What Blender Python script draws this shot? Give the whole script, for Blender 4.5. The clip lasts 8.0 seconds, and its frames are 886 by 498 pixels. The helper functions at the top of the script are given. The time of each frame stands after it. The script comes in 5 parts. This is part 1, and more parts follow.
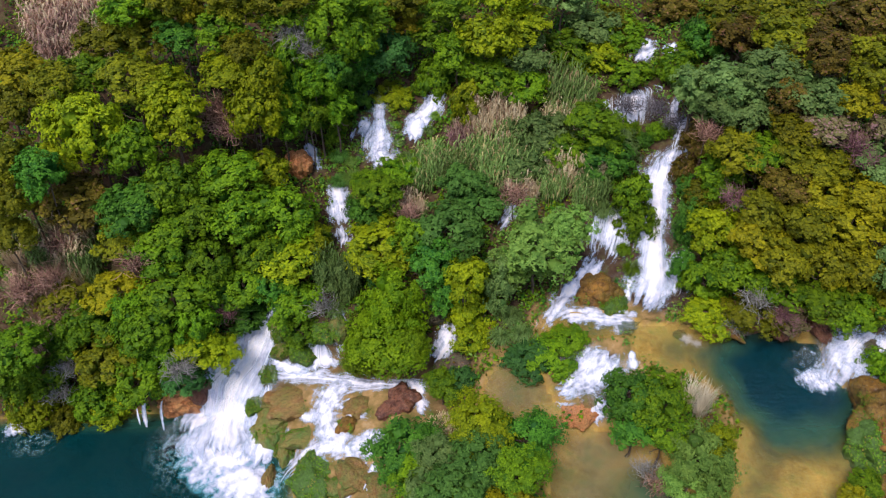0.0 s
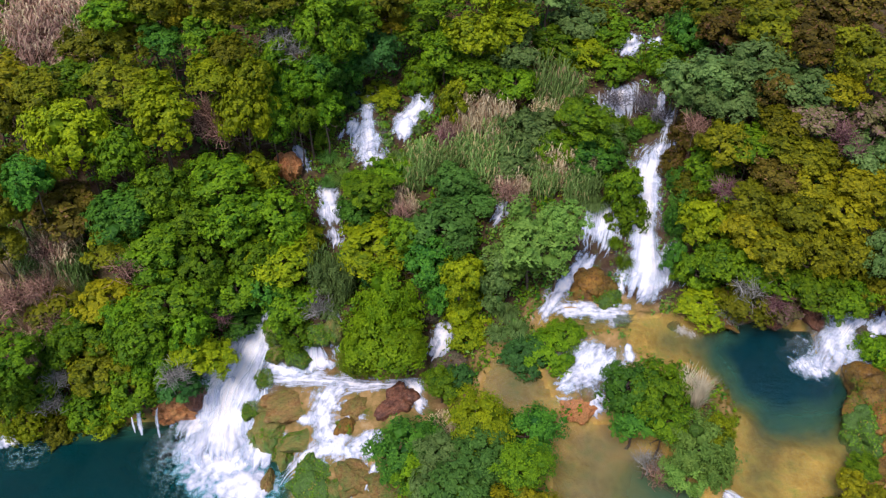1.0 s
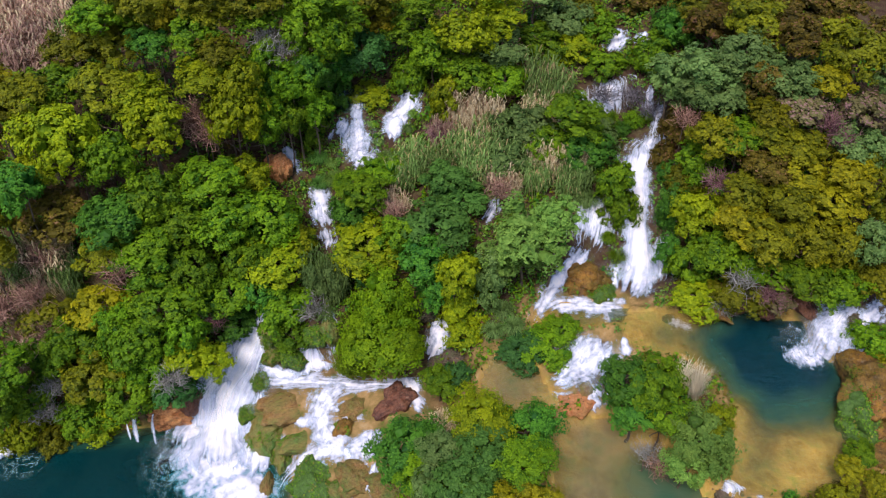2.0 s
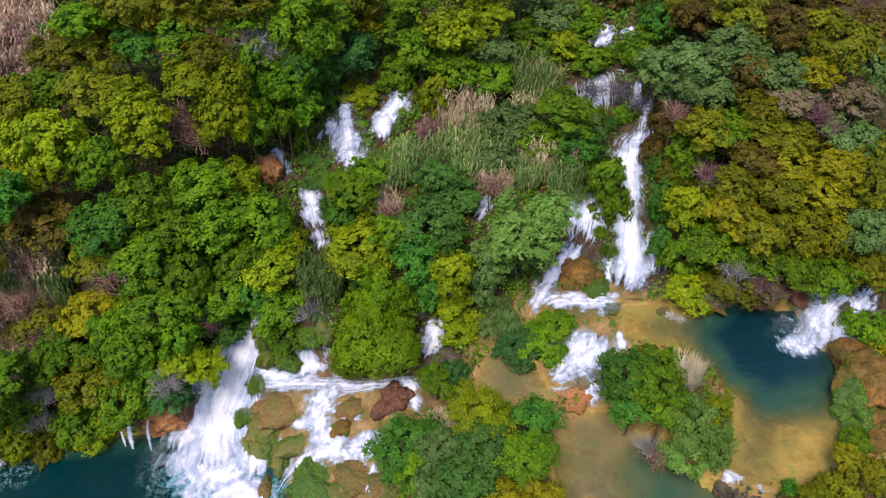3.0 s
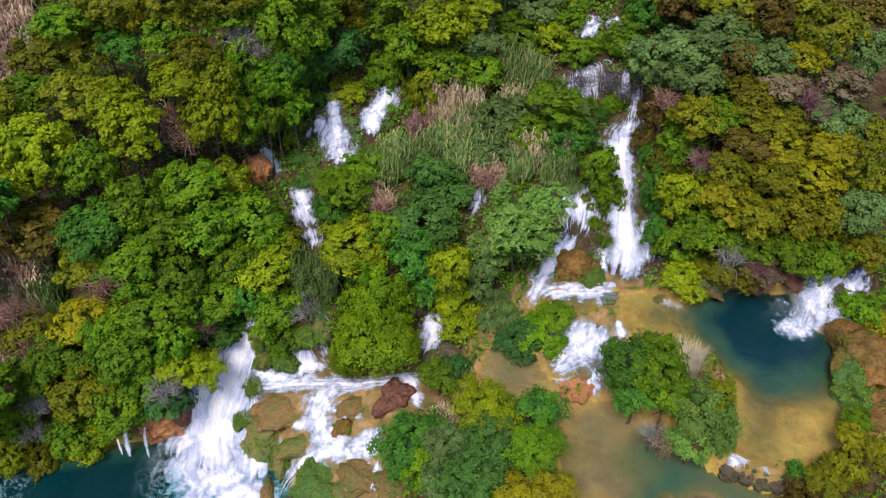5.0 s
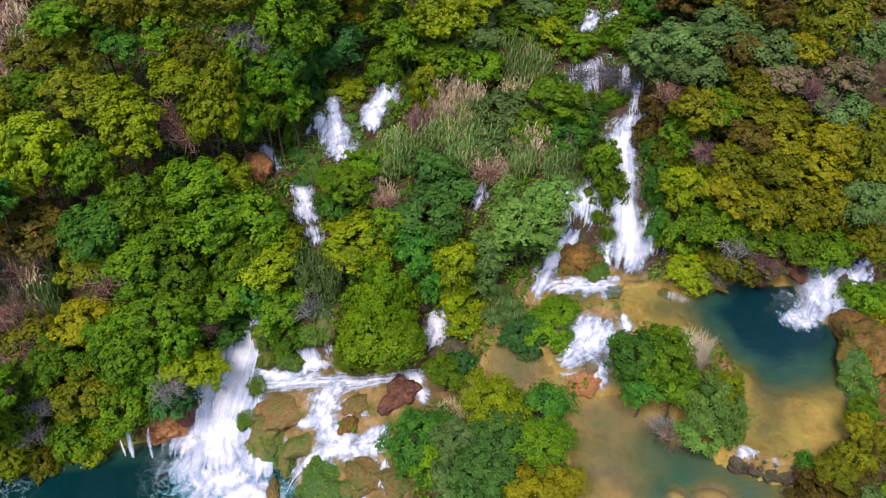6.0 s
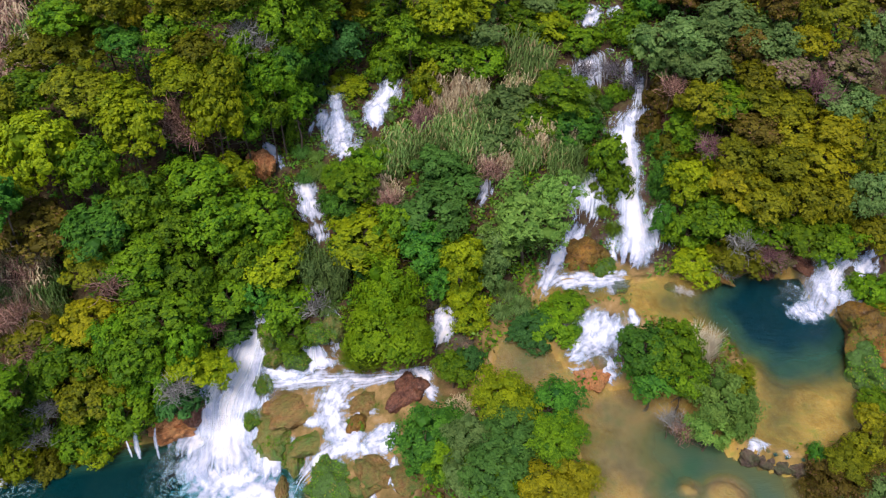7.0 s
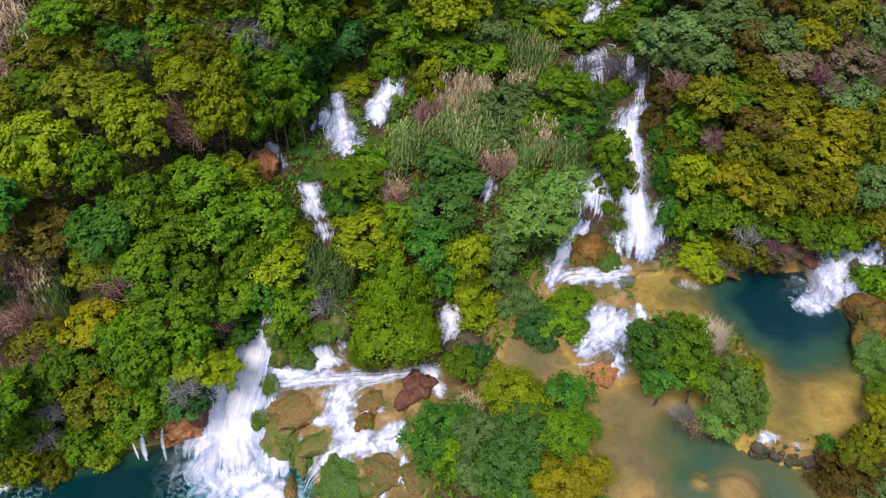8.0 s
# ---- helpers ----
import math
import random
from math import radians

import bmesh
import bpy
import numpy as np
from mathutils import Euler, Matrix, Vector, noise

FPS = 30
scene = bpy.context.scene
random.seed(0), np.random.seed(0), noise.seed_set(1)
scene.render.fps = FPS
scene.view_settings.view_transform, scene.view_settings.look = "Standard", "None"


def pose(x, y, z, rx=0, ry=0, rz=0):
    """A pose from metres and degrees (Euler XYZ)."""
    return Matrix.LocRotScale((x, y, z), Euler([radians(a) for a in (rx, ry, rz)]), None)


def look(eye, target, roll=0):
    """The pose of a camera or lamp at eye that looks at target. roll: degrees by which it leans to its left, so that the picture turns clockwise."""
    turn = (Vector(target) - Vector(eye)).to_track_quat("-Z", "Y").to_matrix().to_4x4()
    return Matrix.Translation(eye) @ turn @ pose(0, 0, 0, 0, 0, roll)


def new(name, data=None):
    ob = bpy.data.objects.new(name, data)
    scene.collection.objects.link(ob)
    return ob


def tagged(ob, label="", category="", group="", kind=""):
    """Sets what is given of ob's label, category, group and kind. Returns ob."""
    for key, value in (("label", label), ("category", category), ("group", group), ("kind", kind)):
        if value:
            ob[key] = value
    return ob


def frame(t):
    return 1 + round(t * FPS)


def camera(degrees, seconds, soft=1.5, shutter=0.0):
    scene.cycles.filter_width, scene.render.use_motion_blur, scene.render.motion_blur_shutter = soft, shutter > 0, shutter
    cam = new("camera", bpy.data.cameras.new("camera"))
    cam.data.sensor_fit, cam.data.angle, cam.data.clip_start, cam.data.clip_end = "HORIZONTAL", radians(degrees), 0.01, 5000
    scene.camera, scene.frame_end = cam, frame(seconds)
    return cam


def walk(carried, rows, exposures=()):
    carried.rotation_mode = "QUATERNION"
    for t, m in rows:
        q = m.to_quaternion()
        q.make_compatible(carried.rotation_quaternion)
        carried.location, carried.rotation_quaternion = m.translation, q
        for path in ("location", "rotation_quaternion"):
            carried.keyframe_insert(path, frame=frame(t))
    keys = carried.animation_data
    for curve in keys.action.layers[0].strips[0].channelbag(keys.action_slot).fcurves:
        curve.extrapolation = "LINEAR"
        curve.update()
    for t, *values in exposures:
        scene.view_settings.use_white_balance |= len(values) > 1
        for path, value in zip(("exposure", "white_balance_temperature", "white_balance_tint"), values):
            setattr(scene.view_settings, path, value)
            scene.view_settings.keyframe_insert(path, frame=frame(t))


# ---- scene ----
cam = camera(56.4, 8.0, soft=1.25)
METRES, EYE, TILT, LEAN, TURN = 8.0, 52.1, -44.0, -1.2, 0.0
ROWS = [
    (0.0, 0.0, 0.0, 0.0, 0.0, 0.0, -0.0),
    (0.5, -0.0723, 0.001, -0.0054, -0.75, -0.02, 0.71),
    (1.0, -0.1442, 0.0023, -0.0101, -1.55, -0.04, 1.5),
    (1.5, -0.2054, 0.0039, -0.0112, -2.21, -0.09, 2.13),
    (3.0, -0.3751, 0.0217, -0.0098, -4.2, -0.33, 4.05),
    (3.5, -0.4207, 0.0302, -0.0141, -4.71, -0.37, 4.53),
    (4.0, -0.4716, 0.0415, -0.0183, -5.21, -0.42, 5.01),
    (4.5, -0.5161, 0.0564, -0.0266, -5.62, -0.46, 5.41),
    (6.0, -0.6977, 0.1277, -0.0633, -6.78, -0.59, 6.48),
    (6.5, -0.7579, 0.1484, -0.0713, -7.07, -0.62, 6.75),
    (7.0, -0.8293, 0.169, -0.0772, -7.4, -0.68, 7.07),
    (7.5, -0.8913, 0.1857, -0.0808, -7.69, -0.73, 7.37),
    (8.0, -0.9643, 0.2025, -0.0841, -8.08, -0.78, 7.74),
]
walk(cam, [(t, pose(0, 0, EYE, TILT, LEAN, TURN) @ pose(METRES * x, METRES * y, METRES * z, 90 + pitch, roll, yaw)) for t, x, y, z, yaw, pitch, roll in ROWS])

# ---- daylight: bright overcast ----
SUN_EL, SUN_AZ = 60.0, 212.0          # height and compass bearing (from +y, clockwise)
world = bpy.data.worlds.new("world")
scene.world = world
world.use_nodes = True
wn = world.node_tree.nodes
sky = wn.new("ShaderNodeTexSky")
sky.sky_type, sky.sun_disc = "NISHITA", False
sky.sun_elevation, sky.sun_rotation = radians(SUN_EL), radians(SUN_AZ)
sky.dust_density, sky.air_density = 1.2, 1.2
wn["Background"].inputs["Strength"].default_value = 0.130
world.node_tree.links.new(sky.outputs[0], wn["Background"].inputs["Color"])
sun = new("sun", bpy.data.lights.new("sun", "SUN"))
sun.data.energy, sun.data.angle, sun.data.color = 2.15, radians(20), (1.0, 0.975, 0.945)
a, e = radians(SUN_AZ), radians(SUN_EL)
sun.matrix_world = look((0, 0, 150), (-math.sin(a) * math.cos(e), -math.cos(a) * math.cos(e), 150 - math.sin(e)))
scene.view_settings.exposure = 0.74


# ---- the lie of the land ----
def smooth(t):
    t = np.clip(t, 0, 1)
    return t * t * (3 - 2 * t)


def grain(x, y, seed=0):
    """Value noise in the plan, 0 to 1."""
    xi, yi = np.floor(x), np.floor(y)
    fx, fy = smooth(x - xi), smooth(y - yi)

    def corner(i, j):
        h = np.sin((xi + i) * 127.1 + (yi + j) * 311.7 + seed * 74.7) * 43758.5453
        return h - np.floor(h)
    return (corner(0, 0) * (1 - fx) + corner(1, 0) * fx) * (1 - fy) + (corner(0, 1) * (1 - fx) + corner(1, 1) * fx) * fy


def fbm(x, y, seed=0, octaves=4):
    total, size = 0, 0.5
    for k in range(octaves):
        total = total + (grain(x, y, seed + k) - 0.5) * size
        x, y, size = x * 2.03 + 5.1, y * 2.03 + 1.7, size * 0.5
    return total


SLICES = []          # the slope cut along y at several x


def slice_at(x, *steps):
    SLICES.append((x, [s[0] for s in steps], [s[1] for s in steps]))


slice_at(-70, (-20, -3), (26, -2), (31, 0.3), (40, 7), (50, 13), (75, 21), (130, 36))
slice_at(-30, (0, -3), (33.5, -2.5), (35.5, 0.4), (37.5, 3), (41, 5), (47, 10), (55, 15), (75, 20), (130, 34))
slice_at(-18, (0, -3), (33, -2.5), (35.4, -1.2), (36.6, 2.6), (40, 4.6), (47, 9.5), (54, 12.5), (75, 19), (130, 32))
slice_at(-12, (0, -3), (31, -2.5), (33.5, -0.8), (35.5, 1.0), (38.2, 3.0), (41.5, 6.8), (47, 8), (53, 10.5), (58, 13), (75, 18), (130, 31))
slice_at(-6.5, (0, -3), (24, -2.2), (27, 2.2), (31, 3.1), (34.5, 2.9), (38.3, 3.3), (38.9, 6.9), (42, 7.3), (47, 8), (52, 9.9), (55, 10.7), (57.5, 12.6), (75, 17), (130, 30))
slice_at(-1.5, (0, -3), (17, -2), (23, 3.6), (28, 4.1), (34, 4.3), (37, 4.6), (40, 5.6), (41, 7.2), (43, 8), (47, 9.2), (52, 11.4), (57, 12.7), (59.5, 14), (75, 17), (130, 30))
slice_at(5, (0, -3), (12, 4), (25, 6.3), (30, 7.0), (32, 6.6), (35.5, 7.0), (37, 7.6), (41, 8.4), (47, 10), (52, 12.6), (60, 15.4), (75, 18), (130, 31))
slice_at(11, (0, -3), (12, 5), (25, 5.9), (30, 6.4), (32, 6.9), (35, 7.3), (37, 7.6), (41, 7.9), (43, 9), (46, 11.4), (50, 12.4), (54, 14), (59, 16.8), (75, 19), (130, 32))
slice_at(17, (0, -3), (12, 5), (23.6, 6.3), (25, 8.3), (30, 8.2), (36, 7.9), (41, 7.9), (43, 9.3), (46, 11.6), (51, 12.5), (54, 13.9), (58, 16.7), (75, 19), (130, 32))
slice_at(22, (0, -3), (12, 5), (21, 6.6), (23, 8.4), (29, 8.2), (36.5, 8.4), (37.6, 9.6), (42, 11.5), (48, 15.5), (60, 18.5), (75, 20), (130, 33))
slice_at(28, (0, -3), (12, 5), (21, 7.5), (25, 8.5), (30, 8.8), (35, 9.5), (37, 10.4), (43, 14), (48, 16.5), (60, 20), (75, 22), (130, 34))
slice_at(70, (0, -3), (12, 5), (21, 8), (36, 10), (45, 15), (60, 20), (75, 24), (130, 36))

LAKE = 0.0
POOLS = []           # outline in the plan, water level, deepest bed, where it is deepest, over what radius


def pool(level, depth, deep, reach, *outline):
    POOLS.append((level, depth, deep, reach, np.array(outline, float)))


def shore(outline, x, y):
    """Distance from an outline in the plan, negative inside it."""
    near, inside = np.full(np.shape(x), 1e9), np.zeros(np.shape(x), bool)
    for (ax, ay), (bx, by) in zip(outline, np.roll(outline, -1, 0)):
        dx, dy = bx - ax, by - ay
        t = np.clip(((x - ax) * dx + (y - ay) * dy) / (dx * dx + dy * dy), 0, 1)
        near = np.minimum(near, np.hypot(x - ax - t * dx, y - ay - t * dy))
        if dy:
            inside ^= ((ay > y) != (by > y)) & (x < ax + dx * (y - ay) / dy)
    return np.where(inside, -near, near)


pool(8.2, 2.6, (23.9, 33.9), 4.9, (13.8, 37.7), (17.3, 38.2), (20.8, 37.3), (23.0, 37.6), (26.6, 36.5), (26.6, 33.6), (27.6, 31.6), (27.0, 28.2), (28.0, 26.4), (27.6, 24.9), (24.0, 23.5), (20.3, 23.1), (19.1, 23.6), (18.0, 24.4), (17.4, 24.9), (19.8, 29.5), (19.4, 32.1), (17.6, 33.9), (15.3, 34.3), (14.2, 35.3))
pool(6.9, 0.3, (5.9, 33.7), 2.0, (4.1, 34.5), (3.2, 32.1), (6.5, 30.4), (9.3, 31.5), (8.3, 32.5), (7.7, 34.0), (7.7, 34.7), (6.2, 35.5), (4.6, 35.4))
pool(6.6, 1.3, (15.6, 23.2), 4.6, (9.2, 30.6), (12.2, 30.5), (14.5, 29.4), (15.6, 26.7), (16.3, 25.6), (16.7, 24.3), (17.3, 23.8), (18.6, 22.8), (20.0, 22.2), (22.8, 21.2), (21.8, 17.7), (8.2, 19.1), (7.3, 24.4), (7.2, 27.6))
pool(13.0, 1.8, (-5.2, 58.5), 2.2, (-6.4, 59.4), (-5.2, 60.6), (-3.6, 59.6), (-3.9, 57.1), (-5.9, 56.1))
pool(7.8, 0.3, (11.2, 38.6), 2.0, (7.9, 37.5), (8.7, 39.4), (11.0, 39.4), (13.9, 39.4), (14.9, 38.5), (14.0, 37.2), (11.8, 37.4), (9.7, 37.4))

SHOALS = [(15.3, 21.8, 2.23), (9.6, 22.9, 1.22), (13.2, 22.8, 0.94)]          # sunken ochre boulders that rise to just below the surface


def height(x, y):
    """The ground's height in the plan."""
    x, y = np.broadcast_arrays(np.asarray(x, float), np.asarray(y, float))
    cuts = [np.interp(y, s[1], s[2]) for s in SLICES]
    z = cuts[0].copy()
    for k in range(len(SLICES) - 1):
        x0, x1 = SLICES[k][0], SLICES[k + 1][0]
        z = np.where(x > x0, cuts[k] + (cuts[k + 1] - cuts[k]) * smooth((x - x0) / (x1 - x0)), z)
    rough = np.clip((z + 1) / 3, 0, 1)
    z = z + rough * (fbm(x / 5, y / 5, 3) * 1.1 + fbm(x / 1.1, y / 1.1, 9, 3) * 0.45)
    for level, depth, (dx, dy), reach, outline in POOLS:
        d = shore(outline, x, y) + fbm(x / 1.5, y / 1.5, 21, 3) * 0.9
        hole = 0.12 + 0.25 * smooth(-d / 2.5) + depth * smooth(1.35 - np.hypot(x - dx, y - dy) / reach + fbm(x / 2.2, y / 2.2, 33, 3) * 0.5)
        bed = level - hole + fbm(x / 2.4, y / 2.4, 5) * min(0.15 + 0.9 * depth, 1.1) * smooth(-d / 1.5)
        if level == 6.6:
            for sx, sy, sr in SHOALS:
                bed = bed + np.maximum(level - 0.14 - bed, 0) * smooth(1.7 * (1 - np.hypot(x - sx, y - sy) / sr))
        rim = np.maximum(z, level + 0.10)
        z = np.where(d < 0, bed, np.where(d < 1.0, rim + (z - rim) * smooth((d - 0.4) / 0.6), z))
    return z


# ---- materials ----
def material(name, rough=0.8, spec=0.3):
    m = bpy.data.materials.new(name)
    m.use_nodes = True
    n, l = m.node_tree.nodes, m.node_tree.links
    b = n["Principled BSDF"]
    b.inputs["Roughness"].default_value = rough
    b.inputs["Specular IOR Level"].default_value = spec
    return m, n, l, b


def node(n, kind, **values):
    made = n.new(kind)
    for key, value in values.items():
        made.inputs[key].default_value = value
    return made


def noise_of(n, l, scale, detail=6, source=None, rough=0.6):
    t = node(n, "ShaderNodeTexNoise", Scale=scale, Detail=detail, Roughness=rough)
    if source is None:
        source = n.new("ShaderNodeTexCoord").outputs["Object"]
    l.new(source, t.inputs["Vector"])
    return t.outputs["Fac"]


def ramp(n, l, fac, *stops):
    r = n.new("ShaderNodeValToRGB")
    while len(r.color_ramp.elements) < len(stops):
        r.color_ramp.elements.new(0.5)
    for e, (at, c) in zip(r.color_ramp.elements, stops):
        e.position = at
        e.color = (*c, 1) if len(c) == 3 else c
    l.new(fac, r.inputs[0])
    return r.outputs[0]


def blend(n, l, fac, a, b, how="MIX"):
    m = n.new("ShaderNodeMix")
    m.data_type, m.blend_type = "RGBA", how
    for value, at in ((fac, 0), (a, 6), (b, 7)):
        if isinstance(value, (int, float)):
            m.inputs[at].default_value = value
        elif isinstance(value, tuple):
            m.inputs[at].default_value = (*value, 1)
        else:
            l.new(value, m.inputs[at])
    return m.outputs[2]


def bump(n, l, b, fac, strength, distance):
    k = node(n, "ShaderNodeBump", Strength=strength, Distance=distance)
    l.new(fac, k.inputs["Height"])
    l.new(k.outputs[0], b.inputs["Normal"])


def foliage(name, young, old, dry=(0.16, 0.12, 0.03), dry_share=0.0, rough=0.58):
    """Leaves: each leaf and each tree a little different, with light coming through."""
    m, n, l, b = material(name, rough, 0.13)
    leaf = n.new("ShaderNodeNewGeometry").outputs["Random Per Island"]
    tree_tone = n.new("ShaderNodeObjectInfo").outputs["Random"]
    sprig = n.new("ShaderNodeAttribute")
    sprig.attribute_name = "sprig"
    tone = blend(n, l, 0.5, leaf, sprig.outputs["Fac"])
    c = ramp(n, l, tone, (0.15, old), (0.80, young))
    if dry_share:
        c = blend(n, l, ramp(n, l, leaf, (1 - dry_share, (0, 0, 0)), (1 - dry_share + 0.05, (1, 1, 1))), c, dry)
    hsv = node(n, "ShaderNodeHueSaturation", Saturation=1.0)
    for out, lo, hi in (("Hue", 0.492, 0.508), ("Value", 0.72, 1.28)):
        r = node(n, "ShaderNodeMapRange", **{"To Min": lo, "To Max": hi})
        l.new(tree_tone, r.inputs["Value"])
        l.new(r.outputs[0], hsv.inputs[out])
    l.new(c, hsv.inputs["Color"])
    l.new(hsv.outputs[0], b.inputs["Base Color"])
    t = n.new("ShaderNodeBsdfTranslucent")
    l.new(hsv.outputs[0], t.inputs["Color"])
    mix = node(n, "ShaderNodeMixShader", Fac=0.3)
    l.new(b.outputs[0], mix.inputs[1])
    l.new(t.outputs[0], mix.inputs[2])
    l.new(mix.outputs[0], n["Material Output"].inputs["Surface"])
    return m


LEAF = {
    "lime": foliage("lime_leaves", (0.295, 0.325, 0.005), (0.088, 0.135, 0.004)),
    "vivid": foliage("vivid_leaves", (0.172, 0.248, 0.004), (0.066, 0.128, 0.003)),
    "gold": foliage("golden_leaves", (0.305, 0.252, 0.006), (0.110, 0.110, 0.005)),
    "green": foliage("green_leaves", (0.168, 0.266, 0.006), (0.038, 0.097, 0.006)),
    "leaf": foliage("fresh_green_leaves", (0.145, 0.250, 0.006), (0.030, 0.088, 0.005)),
    "deep": foliage("deep_green_leaves", (0.095, 0.225, 0.018), (0.020, 0.078, 0.011)),
    "jade": foliage("jade_leaves", (0.115, 0.25, 0.040), (0.038, 0.110, 0.018)),
    "teal": foliage("blue_green_leaves", (0.070, 0.185, 0.036), (0.020, 0.075, 0.017)),
    "sage": foliage("sage_leaves", (0.165, 0.235, 0.062), (0.055, 0.105, 0.024)),
    "mint": foliage("light_green_leaves", (0.215, 0.34, 0.060), (0.080, 0.165, 0.025)),
    "olive": foliage("olive_leaves", (0.212, 0.205, 0.006), (0.060, 0.074, 0.005)),
    "umber": foliage("brown_green_leaves", (0.165, 0.118, 0.012), (0.052, 0.040, 0.007), (0.22, 0.11, 0.05), 0.12),
    "amber": foliage("amber_green_leaves", (0.246, 0.225, 0.006), (0.068, 0.078, 0.005)),
    "mauve": foliage("faded_mauve_leaves", (0.21, 0.17, 0.07), (0.09, 0.08, 0.028), (0.26, 0.14, 0.13), 0.25),
    "moss": foliage("moss", (0.15, 0.24, 0.018), (0.045, 0.10, 0.010), (0.22, 0.17, 0.04), 0.12),
    "reed": foliage("reed_leaves", (0.26, 0.36, 0.10), (0.085, 0.16, 0.035), (0.48, 0.35, 0.17), 0.16),
    "straw": foliage("dry_straw", (0.76, 0.60, 0.38), (0.42, 0.31, 0.19), (0.46, 0.27, 0.17), 0.2),
    "pale": foliage("pale_dry_grass", (0.88, 0.78, 0.60), (0.58, 0.48, 0.34)),
    "heather": foliage("dry_reddish_stems", (0.55, 0.33, 0.25), (0.26, 0.15, 0.11), (0.55, 0.42, 0.27), 0.3),
}


def bark_material():
    m, n, l, b = material("bark", 0.9, 0.15)
    c = ramp(n, l, noise_of(n, l, 9), (0.3, (0.045, 0.030, 0.022)), (0.7, (0.17, 0.12, 0.09)))
    l.new(c, b.inputs["Base Color"])
    bump(n, l, b, noise_of(n, l, 30), 0.6, 0.03)
    return m


def twig_material(name, dark, light):
    m, n, l, b = material(name, 0.9, 0.15)
    each = n.new("ShaderNodeNewGeometry").outputs["Random Per Island"]
    l.new(ramp(n, l, each, (0.1, dark), (0.9, light)), b.inputs["Base Color"])
    return m


BARK = bark_material()
TWIG = {"grey": twig_material("grey_twigs", (0.10, 0.09, 0.08), (0.32, 0.29, 0.27)),
        "red": twig_material("reddish_twigs", (0.08, 0.035, 0.030), (0.44, 0.24, 0.18)),
        "dark": twig_material("dark_twigs", (0.035, 0.030, 0.035), (0.20, 0.17, 0.19)),
        "pale": twig_material("bleached_twigs", (0.42, 0.36, 0.33), (0.74, 0.66, 0.62)),
        "purple": twig_material("purple_twigs", (0.08, 0.030, 0.038), (0.26, 0.13, 0.13))}


def ground_material():
    m, n, l, b = material("forest_soil", 0.95, 0.1)
    where = n.new("ShaderNodeTexCoord").outputs["Object"]
    litter = ramp(n, l, noise_of(n, l, 1.6, 8, where), (0.30, (0.030, 0.014, 0.010)), (0.5, (0.068, 0.038, 0.024)), (0.72, (0.10, 0.09, 0.035)))
    sand = ramp(n, l, noise_of(n, l, 1.1, 8, where), (0.30, (0.36, 0.19, 0.035)), (0.5, (0.50, 0.30, 0.075)), (0.7, (0.32, 0.27, 0.055)))
    sand = blend(n, l, ramp(n, l, noise_of(n, l, 0.45, 6, where), (0.5, (0, 0, 0)), (0.68, (0.75, 0.75, 0.75))), sand, (0.22, 0.12, 0.03))
    sand = blend(n, l, ramp(n, l, noise_of(n, l, 5, 8, where), (0.58, (0, 0, 0)), (0.68, (0.7, 0.7, 0.7))), sand, (0.50, 0.36, 0.13))
    wet = n.new("ShaderNodeAttribute")
    wet.attribute_name = "wet"
    crust = n.new("ShaderNodeAttribute")
    crust.attribute_name = "crust"
    lime = ramp(n, l, noise_of(n, l, 0.9, 9, where), (0.32, (0.09, 0.10, 0.02)), (0.45, (0.20, 0.13, 0.045)), (0.6, (0.34, 0.20, 0.085)), (0.75, (0.42, 0.30, 0.18)))
    c = blend(n, l, crust.outputs["Fac"], litter, lime)
    l.new(blend(n, l, wet.outputs["Fac"], c, sand), b.inputs["Base Color"])
    bump(n, l, b, noise_of(n, l, 4, 10, where), 0.7, 0.15)
    return m


def tufa_material(name, base, stain, moss, share):
    """Tufa: lime crust with rust and algae, moss on its flatter tops."""
    m, n, l, b = material(name, 0.65, 0.4)
    where = n.new("ShaderNodeTexCoord").outputs["Object"]
    c = ramp(n, l, noise_of(n, l, 2.2, 9, where), (0.36, stain), (0.62, base))
    drip = n.new("ShaderNodeMapping")
    drip.inputs["Scale"].default_value = (5, 5, 0.7)
    l.new(where, drip.inputs["Vector"])
    c = blend(n, l, ramp(n, l, noise_of(n, l, 1.5, 6, drip.outputs[0]), (0.45, (0, 0, 0)), (0.7, (0.6, 0.6, 0.6))), c, tuple(v * 0.3 for v in base))
    c = blend(n, l, ramp(n, l, noise_of(n, l, 11, 6, where), (0.55, (0, 0, 0)), (0.72, (0.28, 0.28, 0.28))), c, (0.46, 0.38, 0.27))
    c = blend(n, l, ramp(n, l, noise_of(n, l, 6, 6, where), (0.50, (0, 0, 0)), (0.70, (0.7, 0.7, 0.7))), c, tuple(v * 0.45 for v in stain))
    green = ramp(n, l, noise_of(n, l, 1.1, 5, where), (0.54 - share * 0.4, (0, 0, 0)), (0.86 - share * 0.4, (1, 1, 1)))
    tone = ramp(n, l, noise_of(n, l, 9, 5, where), (0.3, tuple(v * 0.4 for v in moss)), (0.7, moss))
    pit = ramp(n, l, noise_of(n, l, 17, 8, where, 0.7), (0.36, (1, 1, 1)), (0.46, (0, 0, 0)))
    c = blend(n, l, pit, blend(n, l, green, c, tone), tuple(v * 0.25 for v in stain))
    l.new(c, b.inputs["Base Color"])
    bump(n, l, b, noise_of(n, l, 4.5, 12, where, 0.68), 1.0, 0.16)
    return m


